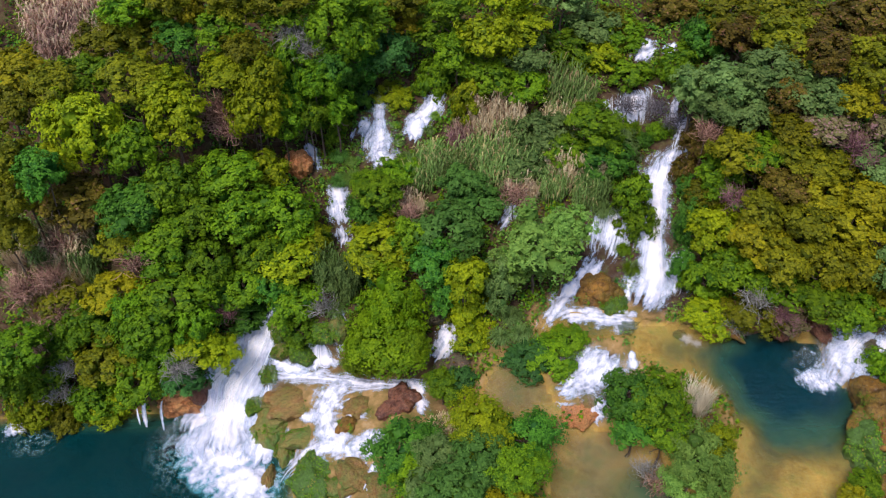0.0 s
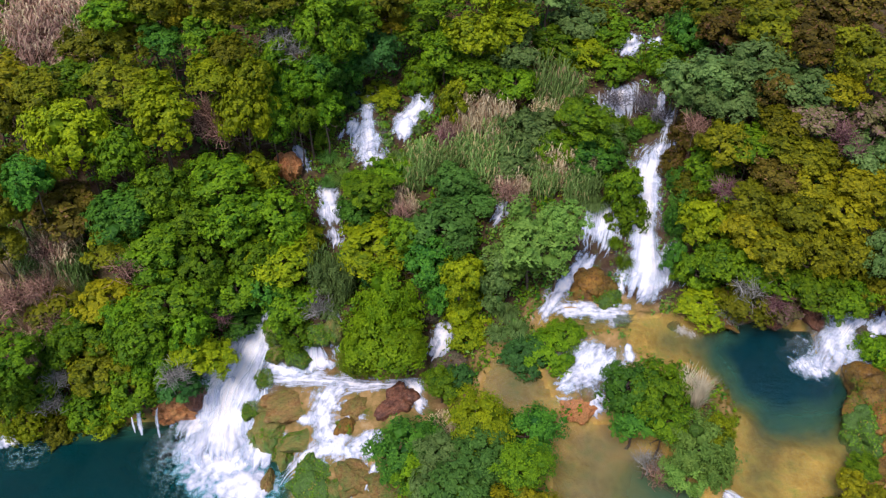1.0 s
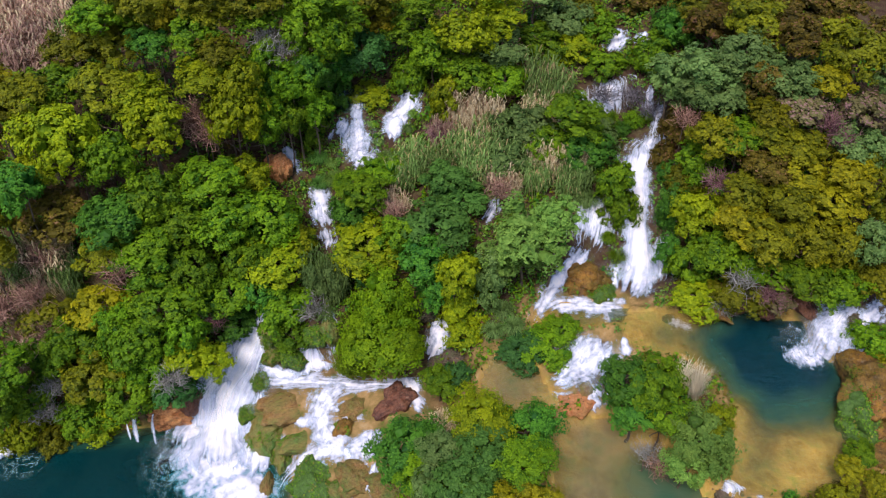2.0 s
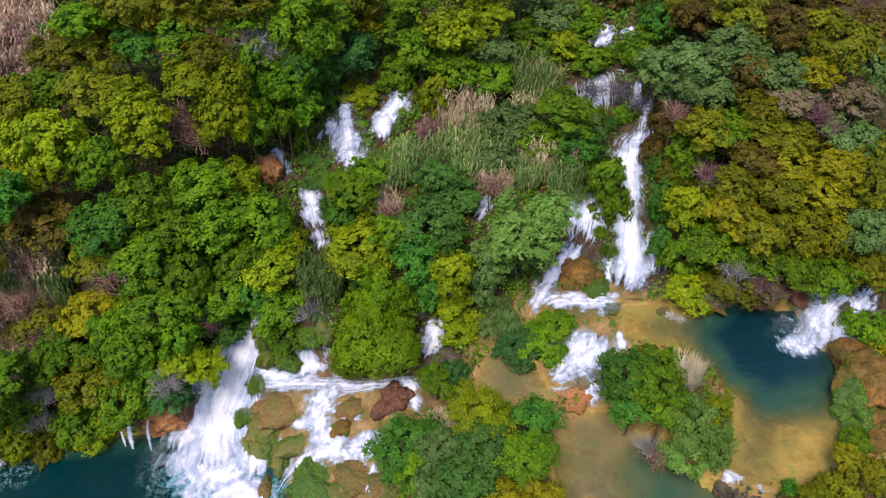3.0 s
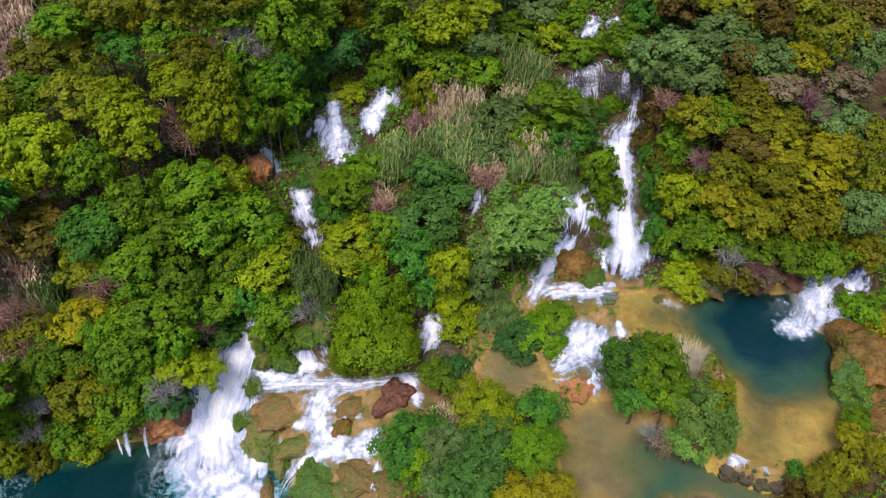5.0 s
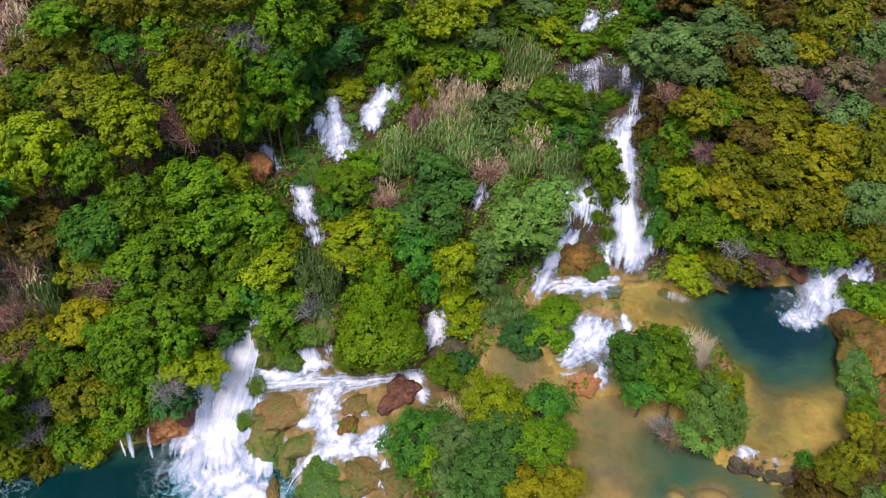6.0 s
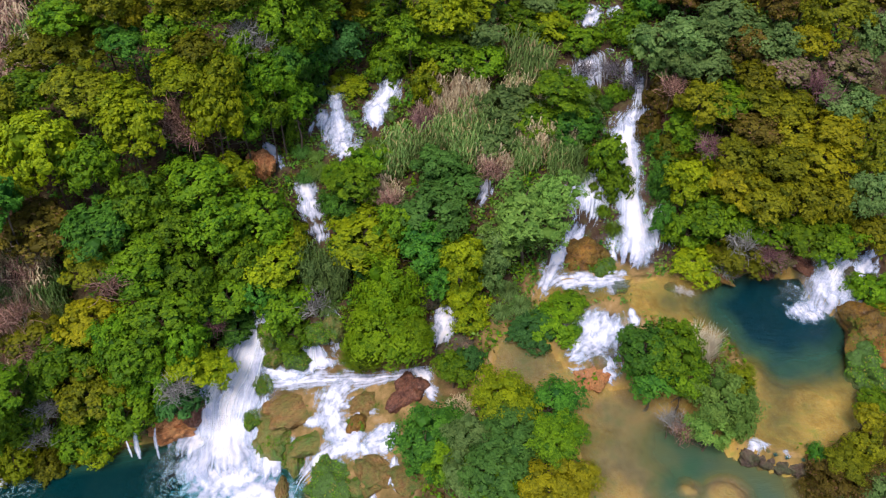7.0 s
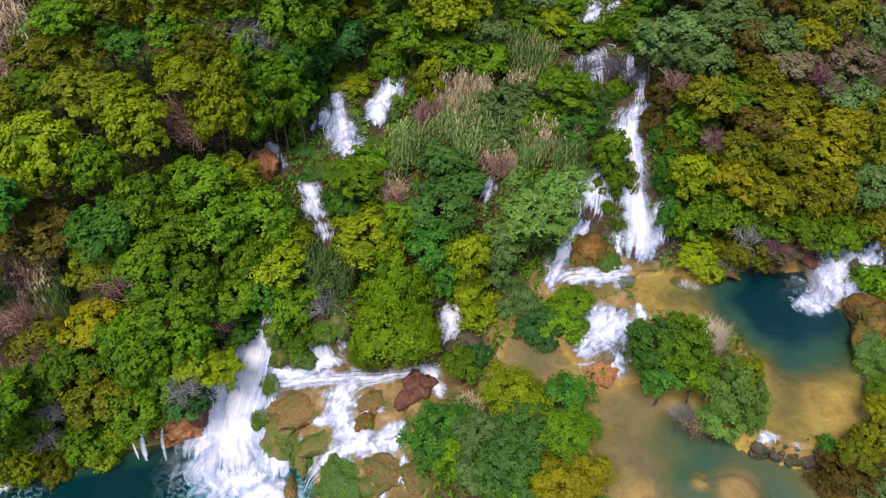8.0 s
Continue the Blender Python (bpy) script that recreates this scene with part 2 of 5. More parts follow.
TUFA = {"tan": tufa_material("tan_tufa", (0.37, 0.190, 0.060), (0.19, 0.080, 0.020), (0.10, 0.15, 0.018), 0.44),
        "mossy": tufa_material("mossy_tufa", (0.34, 0.20, 0.05), (0.21, 0.13, 0.03), (0.085, 0.18, 0.025), 0.62),
        "orange": tufa_material("ochre_tufa", (0.36, 0.150, 0.014), (0.085, 0.034, 0.006), (0.12, 0.10, 0.010), 0.36),
        "rust": tufa_material("rust_tufa", (0.66, 0.28, 0.10), (0.42, 0.13, 0.04), (0.20, 0.12, 0.03), 0.1),
        "red": tufa_material("red_brown_rock", (0.24, 0.085, 0.045), (0.085, 0.026, 0.018), (0.10, 0.05, 0.02), 0.1),
        "green": tufa_material("moss_cushion", (0.11, 0.15, 0.03), (0.05, 0.09, 0.02), (0.085, 0.165, 0.020), 1.0),
        "brown": tufa_material("brown_rock", (0.17, 0.10, 0.07), (0.06, 0.035, 0.025), (0.05, 0.09, 0.02), 0.35)}


def water_material(name, deep, shallow, murk, gloss=0.2, middle=(0.03, 0.09, 0.05), weed=None, ripple=0.3):
    """A rippled surface; the water's own colour grows with the depth below it."""
    m, n, l, b = material(name, 0.16, gloss)
    where = n.new("ShaderNodeTexCoord").outputs["Object"]
    d = n.new("ShaderNodeAttribute")
    d.attribute_name = "depth"
    k = node(n, "ShaderNodeMath")
    k.operation = "MULTIPLY"
    l.new(d.outputs["Fac"], k.inputs[0])
    k.inputs[1].default_value = murk
    tint = ramp(n, l, k.outputs[0], (0.0, shallow), (0.35, middle), (1.0, deep))
    tone = blend(n, l, ramp(n, l, noise_of(n, l, 0.35, 5, where), (0.35, (0, 0, 0)), (0.7, (0.5, 0.5, 0.5))), tint, tuple(v * 1.5 for v in deep))
    if weed:
        tone = blend(n, l, ramp(n, l, noise_of(n, l, 0.31, 5, where, 0.45), (0.50, (0, 0, 0)), (0.66, (0.8, 0.8, 0.8))), tone, weed)
    l.new(tone, b.inputs["Base Color"])
    opaque = ramp(n, l, k.outputs[0], (0.0, (0.15, 0.15, 0.15)), (0.2, (0.55, 0.55, 0.55)), (0.6, (0.93, 0.93, 0.93)))
    l.new(opaque, b.inputs["Alpha"])
    wave = n.new("ShaderNodeMapping")
    wave.inputs["Scale"].default_value = (0.8, 2.2, 1)
    l.new(where, wave.inputs["Vector"])
    bump(n, l, b, noise_of(n, l, 1.6, 4, wave.outputs[0]), ripple, 0.2)
    return m


LAKE_WATER = water_material("lake_water", (0.0005, 0.022, 0.025), (0.02, 0.09, 0.07), 0.5, 0.1)
MURKY_WATER = water_material("cloudy_water", (0.030, 0.070, 0.052), (0.29, 0.205, 0.140), 0.45, 0.2, (0.125, 0.125, 0.045), (0.026, 0.085, 0.045))
POOL_WATER = water_material("pool_water", (0.001, 0.024, 0.032), (0.25, 0.205, 0.040), 0.40, 0.5, (0.045, 0.105, 0.050), None, 0.55)


def foam_material(name, body, low, high, across=2.6, along=0.16, edge_low=-0.9, clots=0.3, spread_by=0.2, thin=(0.46, 0.56, 0.68)):
    """White water: streaks along the flow, thinning out at its borders."""
    m, n, l, b = material(name, 0.6, 0.25)
    flow = n.new("ShaderNodeUVMap").outputs[0]
    long = n.new("ShaderNodeMapping")
    long.inputs["Scale"].default_value = (across, along, 1)
    l.new(flow, long.inputs["Vector"])
    streak = noise_of(n, l, 2.0, 6, long.outputs[0], 0.65)
    where = n.new("ShaderNodeTexCoord").outputs["Object"]
    clot = noise_of(n, l, 1.7, 8, where)
    mean = blend(n, l, clots, streak, clot)
    wide = node(n, "ShaderNodeMapRange", **{"From Min": 0.5 - spread_by, "From Max": 0.5 + spread_by})
    wide.clamp = False
    l.new(mean, wide.inputs["Value"])
    edge = n.new("ShaderNodeAttribute")
    edge.attribute_name = "body"
    lift = node(n, "ShaderNodeMapRange", **{"To Min": edge_low, "To Max": body})
    l.new(edge.outputs["Fac"], lift.inputs["Value"])
    both = node(n, "ShaderNodeMath")
    both.operation = "ADD"
    l.new(wide.outputs[0], both.inputs[0])
    l.new(lift.outputs[0], both.inputs[1])
    l.new(ramp(n, l, both.outputs[0], (low, (0, 0, 0)), (high, (1, 1, 1))), b.inputs["Alpha"])
    half = node(n, "ShaderNodeMath")
    half.operation = "MULTIPLY"
    l.new(both.outputs[0], half.inputs[0])
    half.inputs[1].default_value = 0.6
    # thin water bluish; lavender shadows and pinkish highlights are painted into the streaks
    l.new(ramp(n, l, half.outputs[0], (0.08, thin), (0.38, (0.56, 0.56, 0.72)), (0.92, (0.83, 0.73, 0.715))), b.inputs["Base Color"])
    bump(n, l, b, mean, 0.14, 0.15)
    return m


def lace_material():
    """Thin webs of foam drifting on still water."""
    m, n, l, b = material("foam_lace", 0.6, 0.25)
    where = n.new("ShaderNodeTexCoord").outputs["Object"]
    warp = noise_of(n, l, 1.1, 9, where, 0.68)
    fold = node(n, "ShaderNodeMath")
    fold.operation = "SUBTRACT"
    l.new(warp, fold.inputs[0])
    fold.inputs[1].default_value = 0.5
    ridge = node(n, "ShaderNodeMath")
    ridge.operation = "ABSOLUTE"
    l.new(fold.outputs[0], ridge.inputs[0])
    edge = n.new("ShaderNodeAttribute")
    edge.attribute_name = "body"
    line = ramp(n, l, ridge.outputs[0], (0.0, (0.30, 0.30, 0.30)), (0.03, (0, 0, 0)))
    l.new(blend(n, l, 1.0, line, edge.outputs["Fac"], "MULTIPLY"), b.inputs["Alpha"])
    b.inputs["Base Color"].default_value = (0.52, 0.78, 0.82, 1)
    return m


def mist_material():
    m, n, l, b = material("spray", 0.9, 0.0)
    where = n.new("ShaderNodeTexCoord").outputs["Object"]
    edge = n.new("ShaderNodeAttribute")
    edge.attribute_name = "body"
    puff = ramp(n, l, noise_of(n, l, 0.9, 4, where), (0.40, (0.0, 0.0, 0.0)), (0.75, (0.24, 0.24, 0.24)))
    l.new(blend(n, l, 1.0, puff, edge.outputs["Fac"], "MULTIPLY"), b.inputs["Alpha"])
    b.inputs["Base Color"].default_value = (0.72, 0.76, 0.86, 1)
    return m


MIST = mist_material()
LACE = lace_material()
FOAM = foam_material("white_water", 1.05, -0.1, 1.0, 1.5, 0.12, -0.65, 0.40, 0.16)
RAPID = foam_material("tumbling_water", 0.52, -0.05, 1.0, 1.6, 0.42, -0.62, 0.55, 0.11)
VEIL = foam_material("thin_white_water", 0.34, 0.0, 1.15, 2.2, 0.17, -0.70, 0.36, 0.10, (0.58, 0.66, 0.78))
FROTH = foam_material("foam_on_water", 0.60, 0.0, 1.3, 0.8, 0.8, -0.7, 0.5, 0.16, (0.10, 0.50, 0.58))
THREAD = material("water_threads", 0.5, 0.3)[0]
THREAD.node_tree.nodes["Principled BSDF"].inputs["Base Color"].default_value = (0.85, 0.86, 0.92, 1)
THREAD.node_tree.nodes["Principled BSDF"].inputs["Alpha"].default_value = 0.42


# ---- ground and water ----
def link_mesh(name, verts, faces, mat, parent=None, label="", smooth_faces=True):
    me = bpy.data.meshes.new(name)
    me.from_pydata(verts, [], faces)
    me.polygons.foreach_set("use_smooth", [smooth_faces] * len(me.polygons))
    for one in (mat if isinstance(mat, (list, tuple)) else [mat]):
        me.materials.append(one)
    ob = new(name, me)
    ob.parent = parent
    if label:
        tagged(ob, label)
    return ob


def attribute(ob, name, values):
    ob.data.attributes.new(name, "FLOAT", "POINT").data.foreach_set("value", np.asarray(values, np.float32).ravel())


def sheet(name, xs, ys, z, mat, keep=None):
    """A grid over the plan; z and keep are arrays of its points."""
    w = len(xs)
    X, Y = np.meshgrid(xs, ys)
    verts = np.stack([X, Y, z], -1).reshape(-1, 3)
    i = (np.arange(len(ys) - 1)[:, None] * w + np.arange(w - 1)[None]).ravel()
    faces = np.stack([i, i + 1, i + w + 1, i + w], 1)
    if keep is not None:
        k = keep.ravel()
        faces = faces[k[faces].any(1)]
        used, back = np.unique(faces, return_inverse=True)
        verts, faces = verts[used], back.reshape(-1, 4)
    ob = link_mesh(name, verts.tolist(), faces.tolist(), mat)
    return ob, verts


def spread(lo, hi, step, far):
    """Even steps in the middle, growing ones out to the horizon."""
    out, s = [], step
    at = hi
    while at < far:
        s *= 1.22
        at += s
        out.append(at)
    low, s, at = [], step, lo
    while at > -far:
        s *= 1.22
        at -= s
        low.append(at)
    return np.array(low[::-1] + list(np.arange(lo, hi + step / 2, step)) + out)


gx, gy = spread(-36, 38, 0.35, 1800), spread(14, 70, 0.35, 1800)
GX, GY = np.meshgrid(gx, gy)
gz = height(GX, GY)
far = np.maximum(np.hypot(GX, GY - 40) - 90, 0)
gz = gz + smooth(far / 400) * (25 * fbm(GX / 160, GY / 160, 2) + 20 * (GY > 0)) + smooth((-GY - 70) / 60) * 40
ground, gv = sheet("ground", gx, gy, gz, ground_material())
tagged(ground, "brown leaf-littered slope with sandy tufa stream beds", "ground", kind="structure")
near_water = np.zeros(len(gv))
for level, depth, deep, reach, outline in POOLS[:3] + POOLS[4:]:
    near_water = np.maximum(near_water, smooth(1 - (shore(outline, gv[:, 0], gv[:, 1]) + 0.1) / 0.5))
bare = smooth(1.6 - 1.2 * np.hypot((gv[:, 0] + 6) / 7.5, (gv[:, 1] - 32) / 6.5)) * smooth((6.2 - gv[:, 2]) / 1.2)
for level, depth, deep, reach, outline in POOLS[:3] + POOLS[4:]:
    bare = np.maximum(bare, smooth(1 - (shore(outline, gv[:, 0], gv[:, 1]) - 1.0) / 0.8))
bed = (gv[:, 2] < LAKE + 0.2).astype(float)
attribute(ground, "wet", np.clip(near_water + bed, 0, 1))
attribute(ground, "crust", np.clip(bare, 0, 1))


def water(name, level, outline, mat, label, step=0.3):
    lo, hi = outline.min(0) - 1.2, outline.max(0) + 1.2
    xs, ys = np.arange(lo[0], hi[0], step), np.arange(lo[1], hi[1], step)
    X, Y = np.meshgrid(xs, ys)
    keep = shore(outline, X, Y) + fbm(X / 1.5, Y / 1.5, 21, 3) * 0.9 < 0.3
    ob, v = sheet(name, xs, ys, np.full(X.shape, level), mat, keep)
    attribute(ob, "depth", np.maximum(level - height(v[:, 0], v[:, 1]), 0))
    return tagged(ob, label, "pool", kind="structure")


lx, ly = spread(-40, 5, 0.5, 900), np.concatenate([np.arange(-120, 16, 6.0), np.arange(16, 40, 0.5)])
LX, LY = np.meshgrid(lx, ly)
lake, lv = sheet("lake_water", lx, ly, np.full(LX.shape, LAKE), LAKE_WATER)
attribute(lake, "depth", np.maximum(LAKE - height(lv[:, 0], lv[:, 1]), 0))
tagged(lake, "deep teal river pool below the falls", "water", kind="structure")
for k, (level, depth, deep, reach, outline) in enumerate(POOLS):
    water("pool_water", level, outline, MURKY_WATER if k in (1, 2) else POOL_WATER,
          ("clear teal pool over a sandy ochre bed", "shallow sandy pool beside bushes", "cloudy shallow pool with ochre bottom",
           "small dark upper pool under trees", "shallow pool at the foot of a fall")[k])


# ---- kinds of things ----
def quads(verts):
    return [tuple(range(i, i + 4)) for i in range(0, len(verts), 4)]


def leaf_cards(points, normals, size, rng, lean=0.9, thin=0.62):
    """A bent four-cornered leaf at each point."""
    n = len(points)
    turn = normals + rng.normal(0, lean * 0.5, (n, 3))
    turn /= np.linalg.norm(turn, axis=1)[:, None] + 1e-9
    side = np.cross(turn, rng.normal(0, 1, (n, 3)))
    side /= np.linalg.norm(side, axis=1)[:, None] + 1e-9
    ahead = np.cross(turn, side)
    s = (size * rng.uniform(0.6, 1.35, n))[:, None]
    drop = turn * s * 0.25
    v = np.stack([points - ahead * s, points + side * s * thin - drop, points + ahead * s, points - side * s * thin - drop], 1)
    return v.reshape(-1, 3)


def blob_verts(centre, r, rng):
    bm = bmesh.new()
    bmesh.ops.create_icosphere(bm, subdivisions=1, radius=1)
    v = np.array([p.co for p in bm.verts]) * r * rng.uniform(0.85, 1.1, (len(bm.verts), 1)) + centre
    f = [[p.index for p in face.verts] for face in bm.faces]
    bm.free()
    return v, f


def crown_mesh(name, seed, boughs, sprigs, per_sprig, leaf, squat=1.0, ragged=0.16, cone=0.0):
    """A crown of radius 1: boughs that carry sprigs of leaves, with gaps between them and an uneven outline."""
    rng = np.random.default_rng(seed)
    pts, nrm, tone, cores, faces = [], [], [], [], []
    golden = math.pi * (3 - math.sqrt(5))
    stretch = np.array([rng.uniform(0.88, 1.1), rng.uniform(0.88, 1.1), 1])
    for k in range(boughs):
        h = 1 - 1.8 * (k + 0.5) / boughs
        a = golden * k + rng.uniform(-0.6, 0.6)
        flat = math.sqrt(max(0, 1 - h * h))
        d = np.array([flat * math.cos(a), flat * math.sin(a), h * squat]) * stretch
        if cone:
            d[:2] *= 1 - cone * max(0, h)
            d[2] *= 1 + 0.3 * cone
        c = d * np.clip(rng.normal(0.65, ragged * 0.75), 0.32, 0.9)
        size = rng.uniform(0.20, 0.40)
        out = d / np.linalg.norm(d)
        hue = rng.uniform(0, 1)
        # filler blob inside the bough, closes the view through the crown
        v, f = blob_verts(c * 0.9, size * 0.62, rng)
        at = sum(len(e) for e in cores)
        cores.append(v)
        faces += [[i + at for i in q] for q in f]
        for s in range(sprigs):
            u = rng.normal(0, 1, 3) + out * 0.9 + np.array([0, 0, 0.35])
            u /= np.linalg.norm(u)
            m = c + u * size * rng.uniform(0.65, 1.12) * np.array([1, 1, 0.9])
            r = rng.uniform(0.085, 0.165) * (0.8 + size)
            w = rng.normal(0, 1, (per_sprig, 3)) + u * 0.55 + np.array([0, 0, 0.25])
            w /= np.linalg.norm(w, axis=1)[:, None]
            pts.append(m + w * r * rng.uniform(0.45, 1.15, (per_sprig, 1)))
            nrm.append(w * 0.35 + u * 0.75 + out * 0.45 + np.array([0, 0, 0.35]))
            tone.append(np.full(per_sprig * 4, np.clip(hue * 0.5 + rng.uniform(0, 0.5), 0, 1)))
    v = leaf_cards(np.concatenate(pts), np.concatenate(nrm), leaf, rng, 0.6)
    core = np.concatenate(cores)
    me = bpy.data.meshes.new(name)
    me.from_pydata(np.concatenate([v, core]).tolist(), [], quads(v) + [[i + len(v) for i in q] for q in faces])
    # cores get a fixed dark tone: shade inside the crown put into the colour
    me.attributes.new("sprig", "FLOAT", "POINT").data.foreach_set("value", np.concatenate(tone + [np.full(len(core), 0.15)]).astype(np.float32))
    me.materials.append(None)
    return me


def tube(path, radii, sides=6):
    """Vertices and faces of a round, tapering stem along a path."""
    verts, faces = [], []
    for k, (p, r) in enumerate(zip(path, radii)):
        ahead = Vector(path[min(k + 1, len(path) - 1)]) - Vector(path[max(k - 1, 0)])
        q = ahead.to_track_quat("Z", "Y")
        for s in range(sides):
            a = 2 * math.pi * s / sides
            verts.append(tuple(Vector(p) + q @ Vector((r * math.cos(a), r * math.sin(a), 0))))
    for k in range(len(path) - 1):
        for s in range(sides):
            a, b = k * sides + s, k * sides + (s + 1) % sides
            faces.append((a, b, b + sides, a + sides))
    return verts, faces


def stem_mesh(name, seed, bend=0.12, radius=0.055):
    rng = np.random.default_rng(seed)
    path, p = [], np.zeros(3)
    for k in range(7):
        path.append(tuple(p))
        p = p + np.array([rng.normal(0, bend / 3), rng.normal(0, bend / 3), 1 / 6])
    v, f = tube(path, [radius * (1.5 if k == 0 else 1.1 - 0.11 * k) for k in range(7)], 7)
    me = bpy.data.meshes.new(name)
    me.from_pydata(v, [], f)
    me.polygons.foreach_set("use_smooth", [True] * len(me.polygons))
    me.materials.append(BARK)
    return me


CROWNS = [crown_mesh("crown", 10 + k, 26, 9, 13, 0.067, 0.95, 0.20) for k in range(6)]
LOOSE = [crown_mesh("crown", 30 + k, 24, 9, 18, 0.052, 1.0, 0.32) for k in range(3)]
FINE = [crown_mesh("crown", 40 + k, 34, 10, 17, 0.044, 1.0, 0.20) for k in range(3)]
DOMES = [crown_mesh("crown", 56 + k, 44, 10, 18, 0.040, 1.0, 0.11) for k in range(2)]
STEMS = [stem_mesh("trunk", 60 + k) for k in range(4)]
BOUGHS = [stem_mesh("limb", 70 + k, 0.3, 0.045) for k in range(4)]
counter = [0]


def child(name, me, parent, m, mat=None):
    ob = new(name, me)
    ob.parent = parent
    ob.matrix_basis = m
    if mat:
        ob.material_slots[0].link = "OBJECT"
        ob.material_slots[0].material = mat
    return ob


def upright(x, y, z, turn, sx, sy, sz):
    return Matrix.Translation((x, y, z)) @ Matrix.Rotation(turn, 4, "Z") @ Matrix.Diagonal((sx, sy, sz, 1))


WORDS = {"leaf": "fresh green", "jade": "soft blue-tinged green", "vivid": "vivid lime-green", "lime": "bright yellow-green", "gold": "golden yellow-green", "green": "mid-green", "deep": "dark green", "teal": "blue-green",
         "sage": "grey-green", "olive": "olive green", "umber": "brownish green", "mauve": "faded mauve-grey", "amber": "amber-tinged green", "mint": "light green"}


def tree(x, y, z, r, b, tone, shapes=CROWNS):
    """A tree or bush whose crown, r wide and b high from its middle, has its middle at (x, y, z)."""
    k = counter[0] = counter[0] + 1
    rng = random.Random(k)
    # the root stands where the bank behind is nearest to the crown
    away = min((0, 0.8, 1.6, 2.4, 3.2), key=lambda d: z - float(height(x, y + d)) + 0.9 * d)
    root = Vector((x, y + away, float(height(x, y + away)) - 0.15))
    low = z - root.z < b * 1.15
    root.z = min(root.z, z - 0.3 * b)
    thing = new("bush" if low else "tree")
    thing.location = root
    lean = Vector((x, y, z)) - root
    h = lean.length
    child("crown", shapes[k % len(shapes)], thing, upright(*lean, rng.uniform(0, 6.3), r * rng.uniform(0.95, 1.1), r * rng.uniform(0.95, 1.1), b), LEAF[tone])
    thick = 0.4 + 0.4 * r
    stand = lean.to_track_quat("Z", "Y").to_matrix().to_4x4()
    child("trunk", STEMS[k % 4], thing, stand @ upright(0, 0, -0.1, rng.uniform(0, 6.3), thick * 1.4, thick * 1.4, h + 0.3 * b))
    for s in range(3):
        a = 2.1 * s + rng.uniform(0, 1)
        m = stand @ Matrix.Translation((0, 0, h * (0.55 + 0.13 * s))) @ Matrix.Rotation(a, 4, "Z") @ Matrix.Rotation(radians(rng.uniform(35, 55)), 4, "Y")
        child("limb", BOUGHS[(k + s) % 4], thing, m @ Matrix.Diagonal((thick, thick, r * 0.75, 1)))
    word = WORDS[tone]
    size = "low" if low and b < 1.3 else "tall" if h > 6 else "full"
    where = "on the wooded slope" if z > 11 else "beside the falling water" if x > -12 else "above the lower pool"
    tagged(thing, f"{size} {word} leafy {'bush' if low else 'tree'} {where}", "bush" if low else "tree",
           group="bushes by the water" if low else "trees of the slope")
    return thing


def blade_mesh(name, seed, count, width, spread_out, droop, segments=3):
    """A tuft of long arching blades, one unit high."""
    rng = np.random.default_rng(seed)
    verts, faces = [], []
    for k in range(count):
        a, out = rng.uniform(0, 6.283), rng.uniform(0.1, 1) ** 0.7 * spread_out
        root = np.array([math.cos(a + 1), math.sin(a + 1), 0]) * rng.uniform(0, 0.28)
        d = np.array([math.cos(a), math.sin(a), 0])
        side = np.array([-d[1], d[0], 0])
        tall = rng.uniform(0.55, 1.0)
        at = len(verts)
        for s in range(segments + 1):
            t = s / segments
            p = root + d * out * t ** 1.5 + np.array([0, 0, tall * (t - droop * t ** 2.5)])
            w = width * (1 - 0.85 * t) * rng.uniform(0.8, 1.2)
            verts += [tuple(p - side * w), tuple(p + side * w)]
        for s in range(segments):
            i = at + 2 * s
            faces.append((i, i + 1, i + 3, i + 2))
    me = bpy.data.meshes.new(name)
    me.from_pydata(verts, [], faces)
    me.attributes.new("sprig", "FLOAT", "POINT").data.foreach_set("value", np.repeat(rng.uniform(0.2, 1, count), 2 * segments + 2).astype(np.float32))
    me.materials.append(None)
    return me


